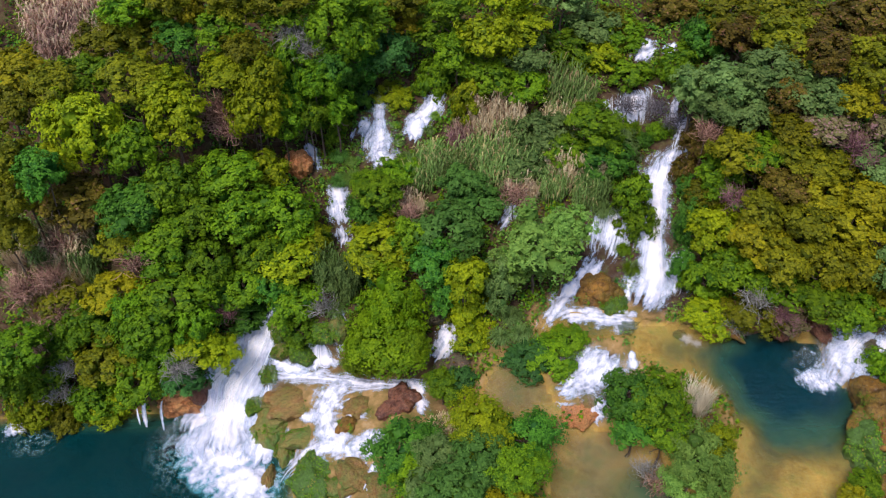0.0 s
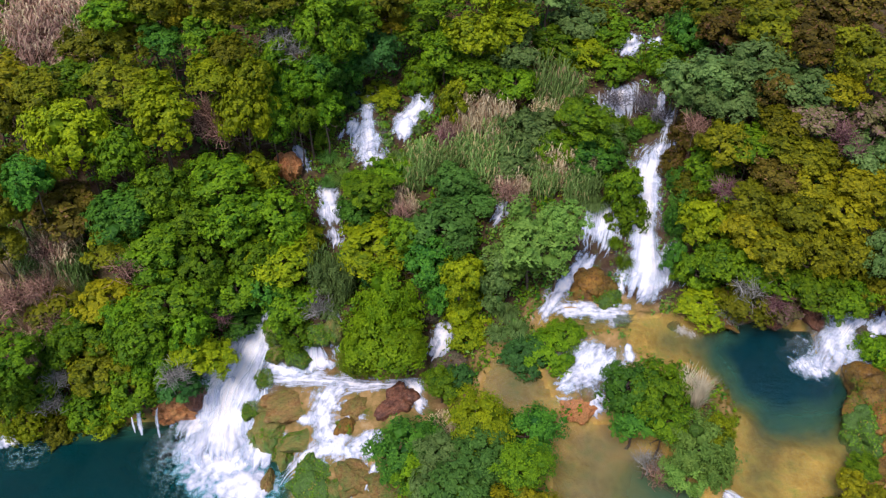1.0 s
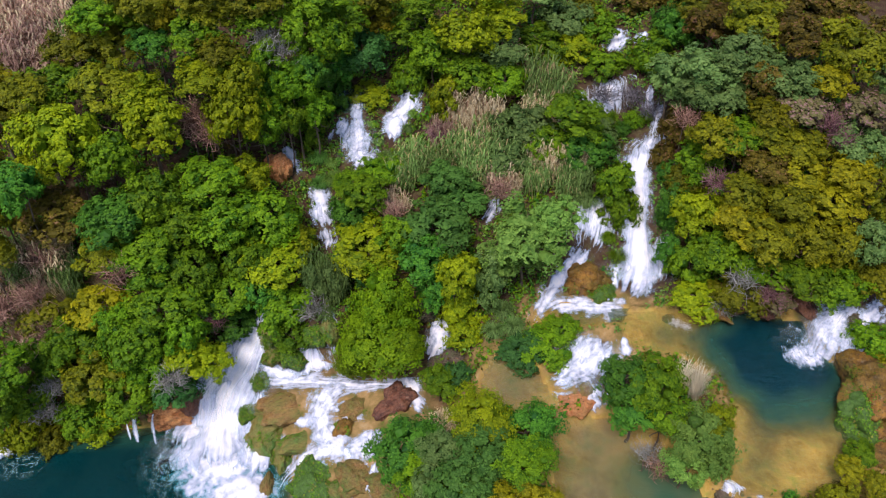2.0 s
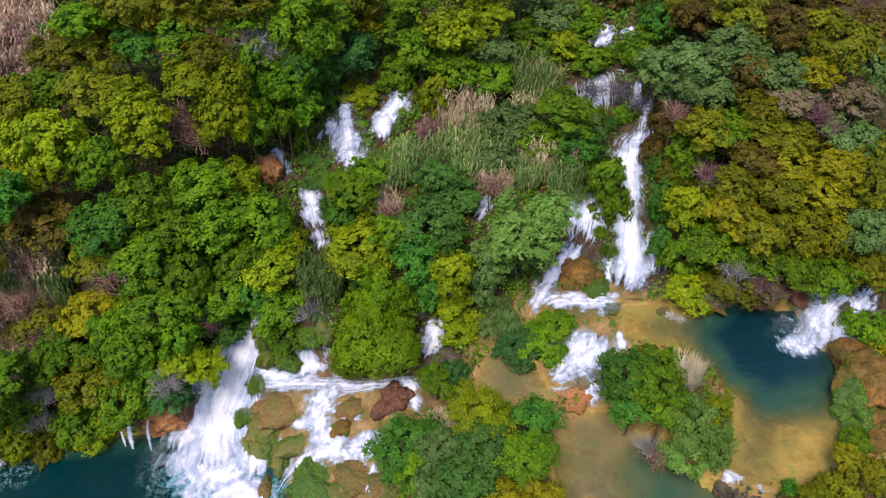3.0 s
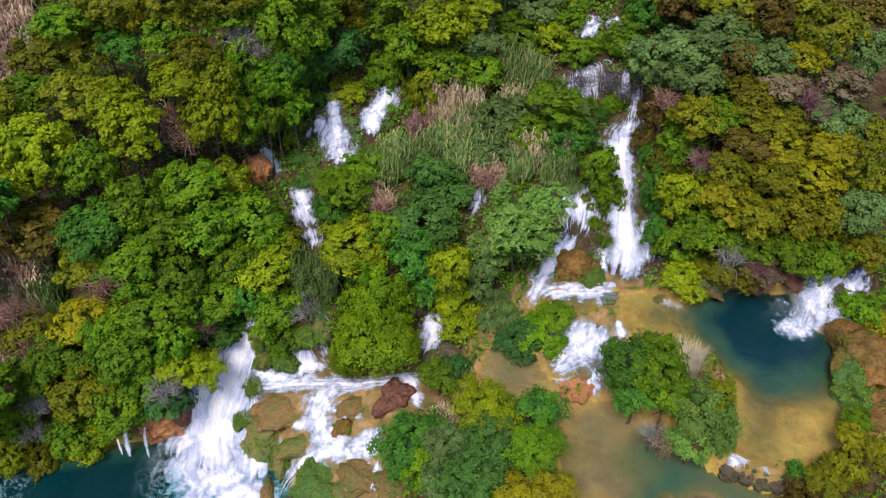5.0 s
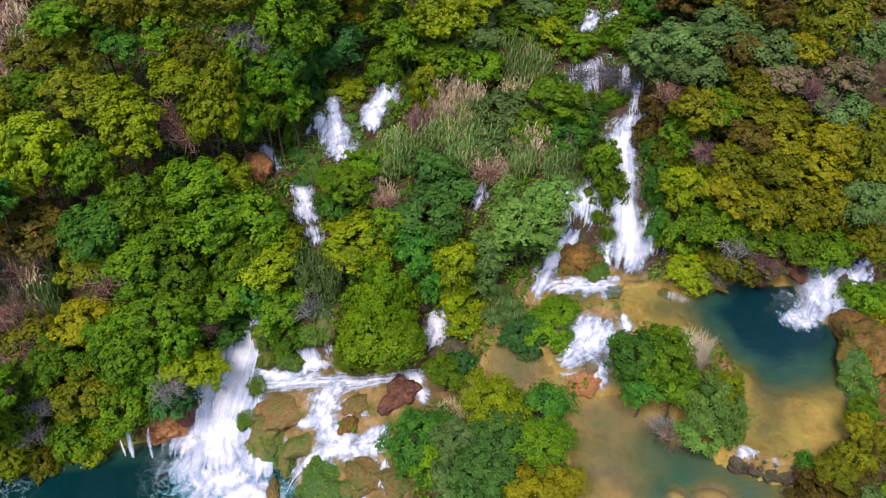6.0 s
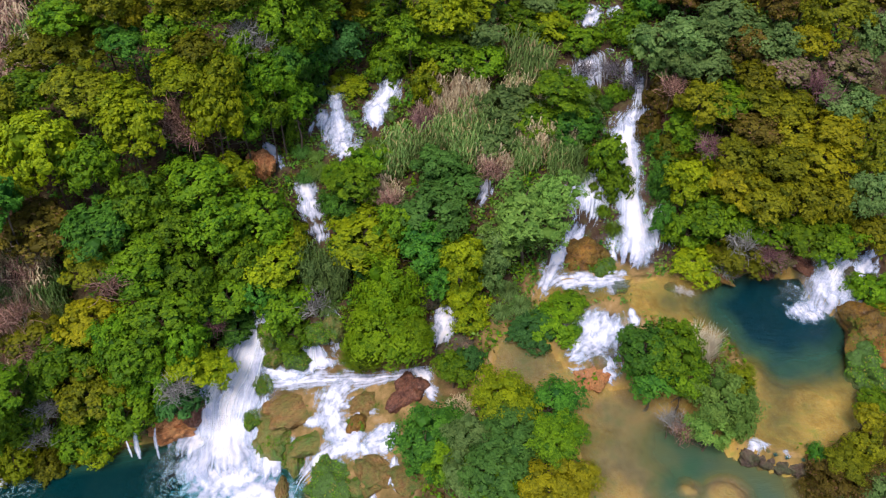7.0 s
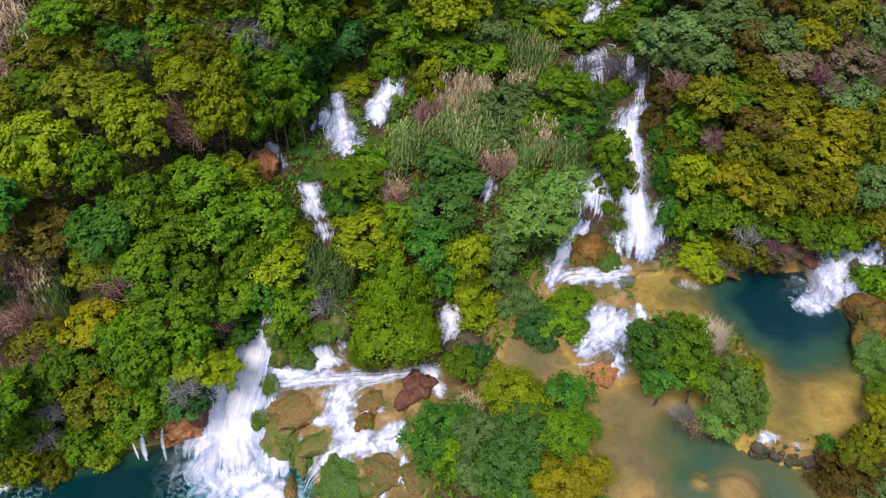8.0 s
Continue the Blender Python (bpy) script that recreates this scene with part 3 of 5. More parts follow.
def reed_mesh(name, seed, stems, leaves, width):
    """Canes one unit high that lean apart, with arching leaves all the way up."""
    rng = np.random.default_rng(seed)
    verts, faces, tone = [], [], []
    for k in range(stems):
        a, far_out = rng.uniform(0, 6.283), rng.uniform(0, 1) ** 0.6
        foot = np.array([math.cos(a), math.sin(a), 0]) * far_out * 0.75
        b = a + rng.normal(0, 0.9)
        tip = foot + np.array([math.cos(b), math.sin(b), 0]) * rng.uniform(0.05, 0.42) + np.array([0, 0, rng.uniform(0.62, 1.05)])
        v, f = tube([tuple(foot), tuple(foot * 0.45 + tip * 0.55), tuple(tip)], [0.016, 0.012, 0.005], 3)
        faces += [tuple(i + len(verts) for i in q) for q in f]
        verts += v
        hue = rng.uniform(0.1, 0.9)
        tone += [hue] * len(v)
        for s in range(leaves):
            t = 0.25 + 0.75 * (s + rng.uniform(0, 1)) / leaves
            p = foot + (tip - foot) * t
            g = rng.uniform(0, 6.283)
            d = np.array([math.cos(g), math.sin(g), 0])
            side = np.array([-d[1], d[0], 0]) * width * rng.uniform(0.6, 1.2)
            ln = rng.uniform(0.22, 0.42)
            q1 = p + d * ln * 0.5 + np.array([0, 0, ln * 0.42])
            q2 = p + d * ln * 1.05 + np.array([0, 0, ln * rng.uniform(-0.25, 0.35)])
            i = len(verts)
            verts += [tuple(p - side * 0.5), tuple(p + side * 0.5), tuple(q1 - side), tuple(q1 + side), tuple(q2)]
            faces += [(i, i + 1, i + 3, i + 2), (i + 2, i + 3, i + 4)]
            tone += [min(1, hue * 0.6 + rng.uniform(0, 0.5))] * 5
    me = bpy.data.meshes.new(name)
    me.from_pydata(verts, [], faces)
    me.attributes.new("sprig", "FLOAT", "POINT").data.foreach_set("value", np.array(tone, np.float32))
    me.materials.append(None)
    return me


REEDS = [reed_mesh("foliage", 80 + k, 85, 9, 0.030) for k in range(3)]
HANGS = [blade_mesh("foliage", 90 + k, 460, 0.022, 0.8, 0.7) for k in range(2)]
SPEARS = [blade_mesh("foliage", 94 + k, 170, 0.020, 0.75, 0.15) for k in range(2)]


def twig_mesh(name, seed, count):
    """A bare shrub, one unit in radius: crossing forked twigs."""
    rng = np.random.default_rng(seed)
    verts, faces = [], []
    for k in range(count):
        d = rng.normal(0, 1, 3)
        d[2] = abs(d[2]) * 0.8 + 0.15
        d /= np.linalg.norm(d)
        start, p, path = rng.normal(0, 0.38, 3) * [1, 1, 0.5], None, []
        p = np.array(start)
        for s in range(4):
            path.append(tuple(p))
            d = d + rng.normal(0, 0.28, 3)
            d /= np.linalg.norm(d)
            p = p + d * 0.33 * rng.uniform(0.7, 1.1)
        w = rng.uniform(0.010, 0.022)
        v, f = tube(path, [w, w * 0.8, w * 0.6, w * 0.3], 3)
        faces += [tuple(i + len(verts) for i in q) for q in f]
        verts += v
    me = bpy.data.meshes.new(name)
    me.from_pydata(verts, [], faces)
    me.materials.append(None)
    return me


TWIGS = [twig_mesh("branchwork", 100 + k, 190) for k in range(3)]


def reed_clump(x, y, tall, wide, tone="reed", shapes=REEDS):
    k = counter[0] = counter[0] + 1
    rng = random.Random(k)
    thing = new("reed_clump")
    thing.location = (x, y, float(height(x, y)) - 0.1)
    child("foliage", shapes[k % len(shapes)], thing, upright(0, 0, 0, rng.uniform(0, 6.3), wide, wide, tall), LEAF[tone])
    look_of = {"reed": "tall grey-green cane reeds with drooping blades", "straw": "dry straw-coloured reeds standing on the slope",
               "heather": "dry reddish-brown brush on the bank", "sage": "arching grey-green sedge beside white water", "mint": "soft light green sedge beside the high fall",
               "jade": "blue-green sedge hanging beside the high fall",
               "teal": "blue-green hanging sedge beside the falls", "pale": "pale dry grass with upright blades on the islet"}
    return tagged(thing, look_of.get(tone, "arching green sedge on wet tufa"), "reeds", group="reed clumps")


def bare_shrub(x, y, r, tone="grey", z=None):
    k = counter[0] = counter[0] + 1
    level = z if z is not None else float(height(x, y))
    away = min((0, 0.6, 1.2, 1.8, 2.4, 3.0), key=lambda d: max(level - float(height(x, y + d)), 0) + 0.8 * d)
    base = float(height(x, y + away)) - 0.1
    thing = new("bare_shrub")
    thing.location = (x, y + away, base)
    lean = Vector((0, -away, max(level - base, 0.2)))
    child("branchwork", TWIGS[k % 3], thing, upright(*lean, k * 1.3, r, r, r), TWIG[tone])
    stand = lean.to_track_quat("Z", "Y").to_matrix().to_4x4()
    child("trunk", STEMS[k % 4], thing, stand @ upright(0, 0, -0.1, k, 0.9, 0.9, lean.length + 0.2))
    return tagged(thing, {"grey": "bare grey twiggy shrub without leaves", "red": "dead reddish-brown twiggy shrub",
                          "dark": "dark leafless twigs hanging over white water", "pale": "bleached driftwood twigs in shallow water",
                          "purple": "leafless purple-brown twiggy shrub"}[tone], "shrub", group="bare shrubs")


def rock(x, y, z, rx, ry, rz, tone, seed, label, rough=0.22, turn=None):
    """A lump of tufa, worn round, with shelves and pits."""
    bm = bmesh.new()
    bmesh.ops.create_icosphere(bm, subdivisions=5, radius=1)
    for v in bm.verts:
        p = v.co * 1.3 + Vector((seed * 7.3, 0, 0))
        flat = Vector((v.co.x, v.co.y, 0)) * 1.1 + Vector((seed * 3.1, 5, 0))
        w = noise.fractal(p, 0.9, 2.1, 6) * rough * (1.0 if tone in ("tan", "mossy", "red") else 1.5) + noise.noise(p * 5) * 0.06
        shelf = round(v.co.z * 3 + noise.noise(p * 1.5)) / 3
        v.co *= 1 + w
        side = 1 + 0.35 * noise.noise(flat) + 0.15 * noise.noise(flat * 3)
        v.co.x *= side
        v.co.y *= side
        v.co.z = v.co.z * 0.74 + shelf * 0.21 + 0.05 * noise.noise(p * 9) + 0.025 * noise.noise(p * 20)
    for f in bm.faces:
        f.smooth = True
    me = bpy.data.meshes.new("rock")
    bm.to_mesh(me)
    bm.free()
    me.materials.append(TUFA[tone])
    ob = new("rock", me)
    ob.matrix_basis = Matrix.Translation((x, y, z)) @ Matrix.Rotation(seed * 0.7 if turn is None else radians(turn), 4, "Z") @ Matrix.Diagonal((rx, ry, rz, 1))
    if tone in ("mossy", "orange", "green"):
        rng = np.random.default_rng(seed)
        tops = [v for v in me.vertices if v.normal.z > 0.1 and v.co.z > -0.1]
        p = np.array([v.co for v in tops])
        nn = np.array([v.normal for v in tops])
        patch = np.array([noise.fractal(v.co * 1.0 + Vector((seed, 0, 0)), 1.0, 2.0, 4) for v in tops])
        keep = patch > {"mossy": 0.12, "green": -0.3, "orange": 0.4}[tone]
        if keep.sum() > 20:
            pick = rng.choice(np.flatnonzero(keep), min(keep.sum() * 2, 1500))
            v = leaf_cards(p[pick] * 1.01 + rng.normal(0, 0.03, (len(pick), 3)), nn[pick] + np.array([0, 0, 0.4]), 0.075 / (rx * ry) ** 0.5, rng)
            moss = link_mesh("moss", v.tolist(), quads(v), LEAF["moss"], ob, "green moss", smooth_faces=False)
            tagged(moss, kind="stuff")
            attribute(moss, "sprig", np.repeat(rng.uniform(0, 1, len(pick)), 4))
    return tagged(ob, label, "rock", group="tufa rocks")


FLOWS = []           # where water runs: points and half widths in the plan


def ribbon(path, seed, fine=0.12):
    """A grid of points in the plan along a path of (x, y, half width), which winds and tapers a little."""
    p = np.array(path, float)
    s = np.concatenate([[0], np.cumsum(np.hypot(*np.diff(p[:, :2], axis=0).T))])
    n = max(int(s[-1] / fine), 10)
    t = np.linspace(0, s[-1], n)
    cx, cy, w = (np.interp(t, s, p[:, k]) for k in range(3))
    for _ in range(max(n // 6, 2)):
        for c in (cx, cy, w):
            c[1:-1] = (c[:-2] + c[1:-1] * 2 + c[2:]) / 4
    taper = np.clip(np.minimum(t, s[-1] - t) / (0.16 * s[-1]), 0, 1)
    w = w * 1.7 * (0.55 + 0.45 * np.sqrt(taper))
    dx, dy = np.gradient(cx), np.gradient(cy)
    ln = np.hypot(dx, dy) + 1e-9
    wind = fbm(t * 0.7, t * 0, seed, 2) * w * 0.22
    cx, cy = cx - dy / ln * wind, cy + dx / ln * wind
    FLOWS.append(np.stack([cx, cy, w], 1))
    m = max(int(w.max() * 2 / fine), 9)
    u = np.linspace(-1, 1, m)
    X = cx[:, None] - (dy / ln * w)[:, None] * u[None]
    Y = cy[:, None] + (dx / ln * w)[:, None] * u[None]
    return t, u * w.mean(), X, Y, n, m, u


def surface(x, y):
    """The height of ground or still water."""
    z = np.maximum(height(x, y), LAKE)
    for level, depth, deep, reach, outline in POOLS:
        z = np.where(shore(outline, x, y) < 0, np.maximum(z, level), z)
    return z


def flow_uv(ob, flat):
    uv = ob.data.uv_layers.new(name="flow")
    loops = np.zeros(len(ob.data.loops), np.int32)
    ob.data.loops.foreach_get("vertex_index", loops)
    uv.data.foreach_set("uv", flat[loops].astype(np.float32).ravel())


def waterfall(path, label, thick=0.22, layers=2, mat=None, head=0.0):
    """White water down the slope: overlapping sheets of streaks, and single threads that leap clear of them."""
    k = counter[0] = counter[0] + 1
    mat = mat or FOAM
    t, across, X, Y, n, m, u = ribbon(path, k)
    w_mean = across.max()
    thing = new("waterfall")
    thing.location = (X.mean(), Y.mean(), float(height(X.mean(), Y.mean())))
    at = np.array(thing.location)
    base = surface(X, Y)
    for _ in range(3):
        base[1:-1] = (base[:-2] + 2 * base[1:-1] + base[2:]) / 4
    if head:         # a free leap from a lip of this height
        base = np.maximum(head + (base[-1].mean() - head) * (t / t[-1]) ** 2, base[-1].mean())[:, None] + X * 0
    arch = 1 - np.abs(u) ** 2
    i = (np.arange(n - 1)[:, None] * m + np.arange(m - 1)[None]).ravel()
    faces = np.stack([i, i + 1, i + m + 1, i + m], 1)
    reach = 0.20 * t[-1] + 0.25
    fray = (0.55 * grain(u * w_mean * 5.0, u * 0 + k, k) + 0.45 * grain(u * w_mean * 12.0, u * 0 + k, k + 2)) * reach * 1.1
    ends = np.ones((n, m)) if head else np.clip(np.minimum(t[:, None] - fray[None] * 0.5 + 0.1, t[-1] - t[:, None] - fray[None] * 0.9 + 0.05) / reach * 1.6, 0, 1)
    for j in range(layers):
        cord = grain(X * 0 + across[None] * 5 + j * 7, t[:, None] * 0.35 + X * 0, k) - 0.5
        z = base + 0.06 + thick * arch[None] * (0.4 + 0.6 * j) + (cord * 0.35 + fbm(X * 1.2 + j * 9, Y * 0.7, k + 5, 2)) * thick
        verts = np.stack([X, Y, z], -1).reshape(-1, 3) - at
        torn = 0.78 + 1.1 * fbm(t[:, None] * 1.6 + np.sign(u)[None] * 9, u[None] * 1.2 + j * 5, k + j, 4)
        body = np.clip((1.08 - (np.abs(u)[None] / torn) ** 1.25) * np.sqrt(ends) * (1 - 0.15 * j), 0, 1)
        used, back = np.unique(faces[(body.ravel()[faces] > 0.0).any(1)], return_inverse=True)
        ob = link_mesh("water_sheet", verts[used].tolist(), back.reshape(-1, 4).tolist(), mat, thing)
        flow_uv(ob, np.stack([np.broadcast_to(across[None] + j * 3.7 + k, X.shape).ravel(), np.broadcast_to(t[:, None], X.shape).ravel()], 1)[used])
        attribute(ob, "body", body.ravel()[used])
    if thick >= 0.3:
        wide = 1.55
        MX = X.mean(1, keepdims=True) + (X - X.mean(1, keepdims=True)) * wide
        MY = Y.mean(1, keepdims=True) + (Y - Y.mean(1, keepdims=True)) * wide
        lift = np.maximum(surface(MX, MY), base - 0.3) + 0.15 + thick * 1.6 * arch[None]
        mist = link_mesh("spray", (np.stack([MX, MY, lift], -1).reshape(-1, 3)[used] - at).tolist(), back.reshape(-1, 4).tolist(), MIST, thing, "thin white spray")
        attribute(mist, "body", np.clip((1 - u ** 2)[None] ** 1.5 * ends, 0, 1).ravel()[used])
    rng = np.random.default_rng(k)
    verts, tris = [], []
    steep = (base[0].mean() - base[-1].mean()) / t[-1] > 0.55
    for s in range(int(3 + 8 * across.max()) if steep else 0):
        a = int(rng.uniform(0, 0.65) * n)
        e = min(n - 1, a + int(rng.uniform(0.18, 0.5) * n) + 3)
        col = rng.uniform(-0.65, 0.65)
        drift, wide = rng.normal(0, 0.08), rng.uniform(0.010, 0.036)
        start = len(verts)
        steps = range(a, e)
        for q, r in enumerate(steps):
            f = np.clip((col + drift * q / len(steps) + 0.02 * math.sin(q * 0.3 + s) + 1) / 2 * (m - 1), -2, m + 1)
            c0 = int(np.clip(math.floor(f), 0, m - 2))
            g = f - c0
            x = X[r, c0] + (X[r, c0 + 1] - X[r, c0]) * g
            y = Y[r, c0] + (Y[r, c0 + 1] - Y[r, c0]) * g
            zz = base[r, c0] + 0.10 + thick * (0.9 + (0.5 if steep else 0.1) * math.sin(q / len(steps) * 3.1))
            sx, sy = X[r, -1] - X[r, 0], Y[r, -1] - Y[r, 0]
            ln = math.hypot(sx, sy) + 1e-9
            w = wide * math.sin(math.pi * (q + 0.6) / (len(steps) + 0.2)) ** 0.6
            verts += [(x - sx / ln * w - at[0], y - sy / ln * w - at[1], zz - at[2]), (x + sx / ln * w - at[0], y + sy / ln * w - at[1], zz - at[2] + 0.01)]
            if q:
                b = start + 2 * q
                tris.append((b - 2, b - 1, b + 1, b))
    if verts:
        tagged(link_mesh("thread_water", verts, tris, THREAD, thing), kind="stuff")
    return tagged(thing, label, "waterfall", group="falls and rapids")


def foam_patch(level, x, y, rx, ry, label, lumps=0.18, mat=None):
    """Churned foam lying on still water."""
    k = counter[0] = counter[0] + 1
    step = 0.2
    xs, ys = np.arange(-rx, rx, step), np.arange(-ry, ry, step)
    X, Y = np.meshgrid(xs, ys)
    d = np.hypot(X / rx, Y / ry)
    body = np.clip(1.1 - d ** 1.5 * 1.15 + fbm((X + x) / 1.6, (Y + y) / 1.6, k, 4) * 0.8, 0, 1)
    z = 0.03 + body ** 2 * (lumps + lumps * 2 * fbm((X + x) / 0.8, (Y + y) / 0.8, k + 3, 4))
    ob, v = sheet("foam", xs, ys, np.maximum(z, 0.02), mat or FROTH, body > 0.02)
    ob.location = (x, y, level)
    flow_uv(ob, v[:, :2])
    dd = np.hypot(v[:, 0] / rx, v[:, 1] / ry)
    attribute(ob, "body", np.clip(1.1 - dd ** 1.5 * 1.15 + fbm((v[:, 0] + x) / 1.6, (v[:, 1] + y) / 1.6, k, 4) * 0.8, 0, 1))
    return tagged(ob, label, "foam")


# ---- falling water ----
waterfall([(-10.7, 41.3, 0.21), (-11.5, 40.4, 0.58), (-12.3, 39.3, 1.07), (-13.6, 37.8, 1.47), (-14.6, 36.0, 1.63), (-15.1, 34.5, 1.97), (-15.1, 32.9, 2.69), (-14.9, 31.2, 2.82)], "broad white main waterfall dropping into the lake", 0.35, 2, FOAM)
waterfall([(-13.5, 40.0, 0.41), (-14.9, 38.1, 0.82), (-15.8, 36.3, 0.98), (-16.7, 34.9, 1.32), (-17.1, 33.6, 1.48)], "side branch of the main waterfall in white strands", 0.25, 2, FOAM)
waterfall([(-11.8, 37.1, 0.41), (-11.8, 35.6, 0.82), (-11.8, 34.2, 1.14), (-12.1, 32.7, 1.46), (-12.3, 31.1, 1.61)], "second branch of the main waterfall over tufa", 0.25, 2, FOAM)
waterfall([(-13.9, 37.8, 0.95), (-14.4, 36.1, 1.03), (-14.5, 34.5, 1.19), (-14.5, 32.6, 1.58)], "middle strands of the main waterfall", 0.25, 2, FOAM)
waterfall([(1.0, 35.7, 0.23), (-0.7, 35.5, 0.43), (-3.2, 35.5, 0.43), (-5.5, 36.4, 0.56), (-7.4, 36.8, 0.56), (-9.8, 37.4, 0.52), (-11.8, 37.7, 0.64), (-13.4, 37.5, 0.72)], "thin lavender-white stream behind the tufa mound", 0.12, 1, VEIL)
waterfall([(-7.8, 38.7, 0.49), (-7.9, 38.4, 1.03), (-7.8, 37.3, 1.23)], "short white veil over a mossy ledge", 0.2, 2, FOAM)
waterfall([(2.1, 39.7, 0.61), (1.4, 38.5, 0.82), (0.8, 37.2, 0.69), (0.2, 36.2, 0.64)], "white rapids between dark rocks", 0.2, 1, RAPID)
waterfall([(-4.9, 36.1, 1.03), (-6.4, 35.7, 1.18), (-7.2, 35.0, 1.02), (-7.5, 34.1, 0.93), (-6.9, 32.8, 0.76), (-6.1, 31.9, 0.90), (-6.2, 31.2, 0.86), (-7.5, 31.3, 0.90), (-8.7, 31.5, 0.80), (-9.6, 31.5, 0.50), (-10.1, 30.8, 0.42), (-10.4, 29.7, 0.42)], "white cascade winding over the tufa mound", 0.2, 1, RAPID)
waterfall([(-9.5, 34.9, 0.16), (-8.8, 34.3, 0.31), (-7.2, 33.6, 0.46)], "thin side trickle over tan tufa", 0.1, 1, RAPID)
waterfall([(-3.0, 31.2, 0.52), (-4.3, 30.9, 0.82), (-5.8, 30.9, 0.74)], "side branch of the cascade over tufa", 0.16, 1, RAPID)
waterfall([(-6.1, 31.2, 0.30), (-5.3, 30.6, 0.30), (-5.2, 30.0, 0.18)], "short spill over the tufa edge", 0.1, 1, RAPID)
waterfall([(-6.0, 33.3, 0.23), (-5.2, 33.7, 0.23), (-4.0, 33.2, 0.19)], "small trickle between mossy lumps", 0.1, 1, VEIL)
waterfall([(-4.0, 29.5, 0.29), (-3.6, 28.1, 0.50), (-3.0, 27.0, 0.43)], "pinkish-white trickles over a tufa shelf", 0.1, 1, VEIL)
waterfall([(-4.9, 28.8, 0.18), (-5.2, 27.7, 0.33)], "thin trickle down the tufa shelf", 0.1, 1, VEIL)
waterfall([(-1.4, 36.0, 0.47), (-0.7, 34.8, 0.47), (-0.7, 33.7, 0.42), (0.0, 32.6, 0.30)], "white spill beside the dark red rock", 0.15, 1, RAPID)
waterfall([(12.7, 36.1, 1.03), (11.8, 34.9, 1.33), (10.4, 33.7, 1.38), (9.0, 32.9, 0.99), (8.2, 33.0, 0.53)], "white rapids tumbling between pools", 0.3, 1, RAPID)
waterfall([(11.1, 32.7, 0.61), (10.9, 31.6, 0.68), (11.2, 30.5, 0.37)], "white spill over an orange lip", 0.2, 1, RAPID)
waterfall([(13.7, 35.6, 0.20), (13.7, 34.6, 0.31), (13.7, 34.0, 0.23)], "spout of white water beside the rapids", 0.2, 1, RAPID)
waterfall([(17.9, 51.3, 0.45), (17.4, 49.5, 0.88), (17.0, 47.7, 0.78), (16.5, 45.2, 0.68), (16.4, 43.6, 0.76), (16.3, 42.3, 1.10), (15.9, 40.9, 1.43), (14.6, 38.9, 1.31)], "tall white waterfall in a narrow column", 0.4, 2, FOAM)
waterfall([(19.0, 51.3, 0.80), (18.2, 50.5, 1.69), (17.3, 48.5, 1.31)], "spreading spray at the head of the tall fall", 0.2, 1, VEIL)
waterfall([(18.5, 43.6, 0.42), (18.0, 42.4, 0.85), (17.3, 40.8, 1.01)], "thin strands beside the tall fall", 0.15, 1, VEIL)
waterfall([(15.2, 38.6, 0.98), (13.4, 38.7, 0.82), (11.4, 39.2, 0.74), (9.7, 39.2, 0.74), (8.4, 37.9, 0.44)], "white run-out from the tall fall", 0.15, 1, RAPID)
waterfall([(15.0, 42.8, 0.17), (14.4, 41.4, 0.21), (14.4, 39.8, 0.29)], "thin leg of white water round the dome", 0.12, 1, RAPID)
waterfall([(13.7, 46.9, 1.20), (13.2, 44.8, 1.36), (12.6, 43.1, 1.27)], "veil of fine strands over mossy rock", 0.2, 1, VEIL)
waterfall([(13.0, 43.5, 0.85), (11.6, 42.5, 0.63), (10.1, 41.3, 0.58), (8.9, 39.5, 0.61), (7.5, 37.3, 0.32)], "white stream running down to the rapids", 0.2, 1, RAPID)
waterfall([(-4.1, 59.7, 0.34), (-4.4, 56.0, 0.42), (-4.5, 55.1, 0.80), (-4.1, 52.5, 1.05)], "high white waterfall beneath the trees", 0.3, 2, RAPID)
waterfall([(0.5, 58.4, 0.75), (-0.2, 57.2, 0.84), (-1.2, 55.8, 0.92), (-1.7, 53.6, 0.63)], "second arm of the high white fall", 0.25, 1, RAPID)
waterfall([(-7.6, 51.5, 0.45), (-7.6, 50.0, 0.66), (-7.2, 48.6, 0.66), (-6.9, 47.1, 0.43)], "white rapids below the high fall", 0.25, 1, RAPID)
waterfall([(-7.0, 47.8, 0.61), (-6.8, 46.5, 0.60), (-6.9, 45.4, 0.38)], "dim rapids under the trees", 0.15, 1, VEIL)
waterfall([(15.7, 56.4, 1.74), (15.9, 55.0, 1.73), (16.2, 53.5, 0.82)], "dim white water behind bare twigs", 0.15, 1, VEIL)
waterfall([(19.6, 53.4, 0.36), (19.2, 52.1, 0.40), (18.7, 50.8, 0.53)], "narrow white stream behind twigs", 0.15, 1, VEIL)
waterfall([(17.9, 61.8, 0.77), (17.2, 60.3, 0.76), (16.3, 58.7, 0.47)], "small white fall at the head of the valley", 0.2, 1, RAPID)
waterfall([(19.7, 60.5, 0.66), (19.2, 59.1, 0.56)], "small dim fall high on the slope", 0.15, 1, VEIL)
waterfall([(29.7, 36.0, 1.10), (28.2, 34.8, 1.64), (26.9, 33.2, 1.69), (26.8, 32.5, 0.94)], "wide white side fall entering the clear pool", 0.3, 2, RAPID)
waterfall([(31.8, 36.2, 0.79), (30.2, 34.9, 0.51), (28.7, 33.4, 0.69), (27.8, 32.5, 0.84)], "narrow arm of the side fall", 0.25, 1, RAPID)
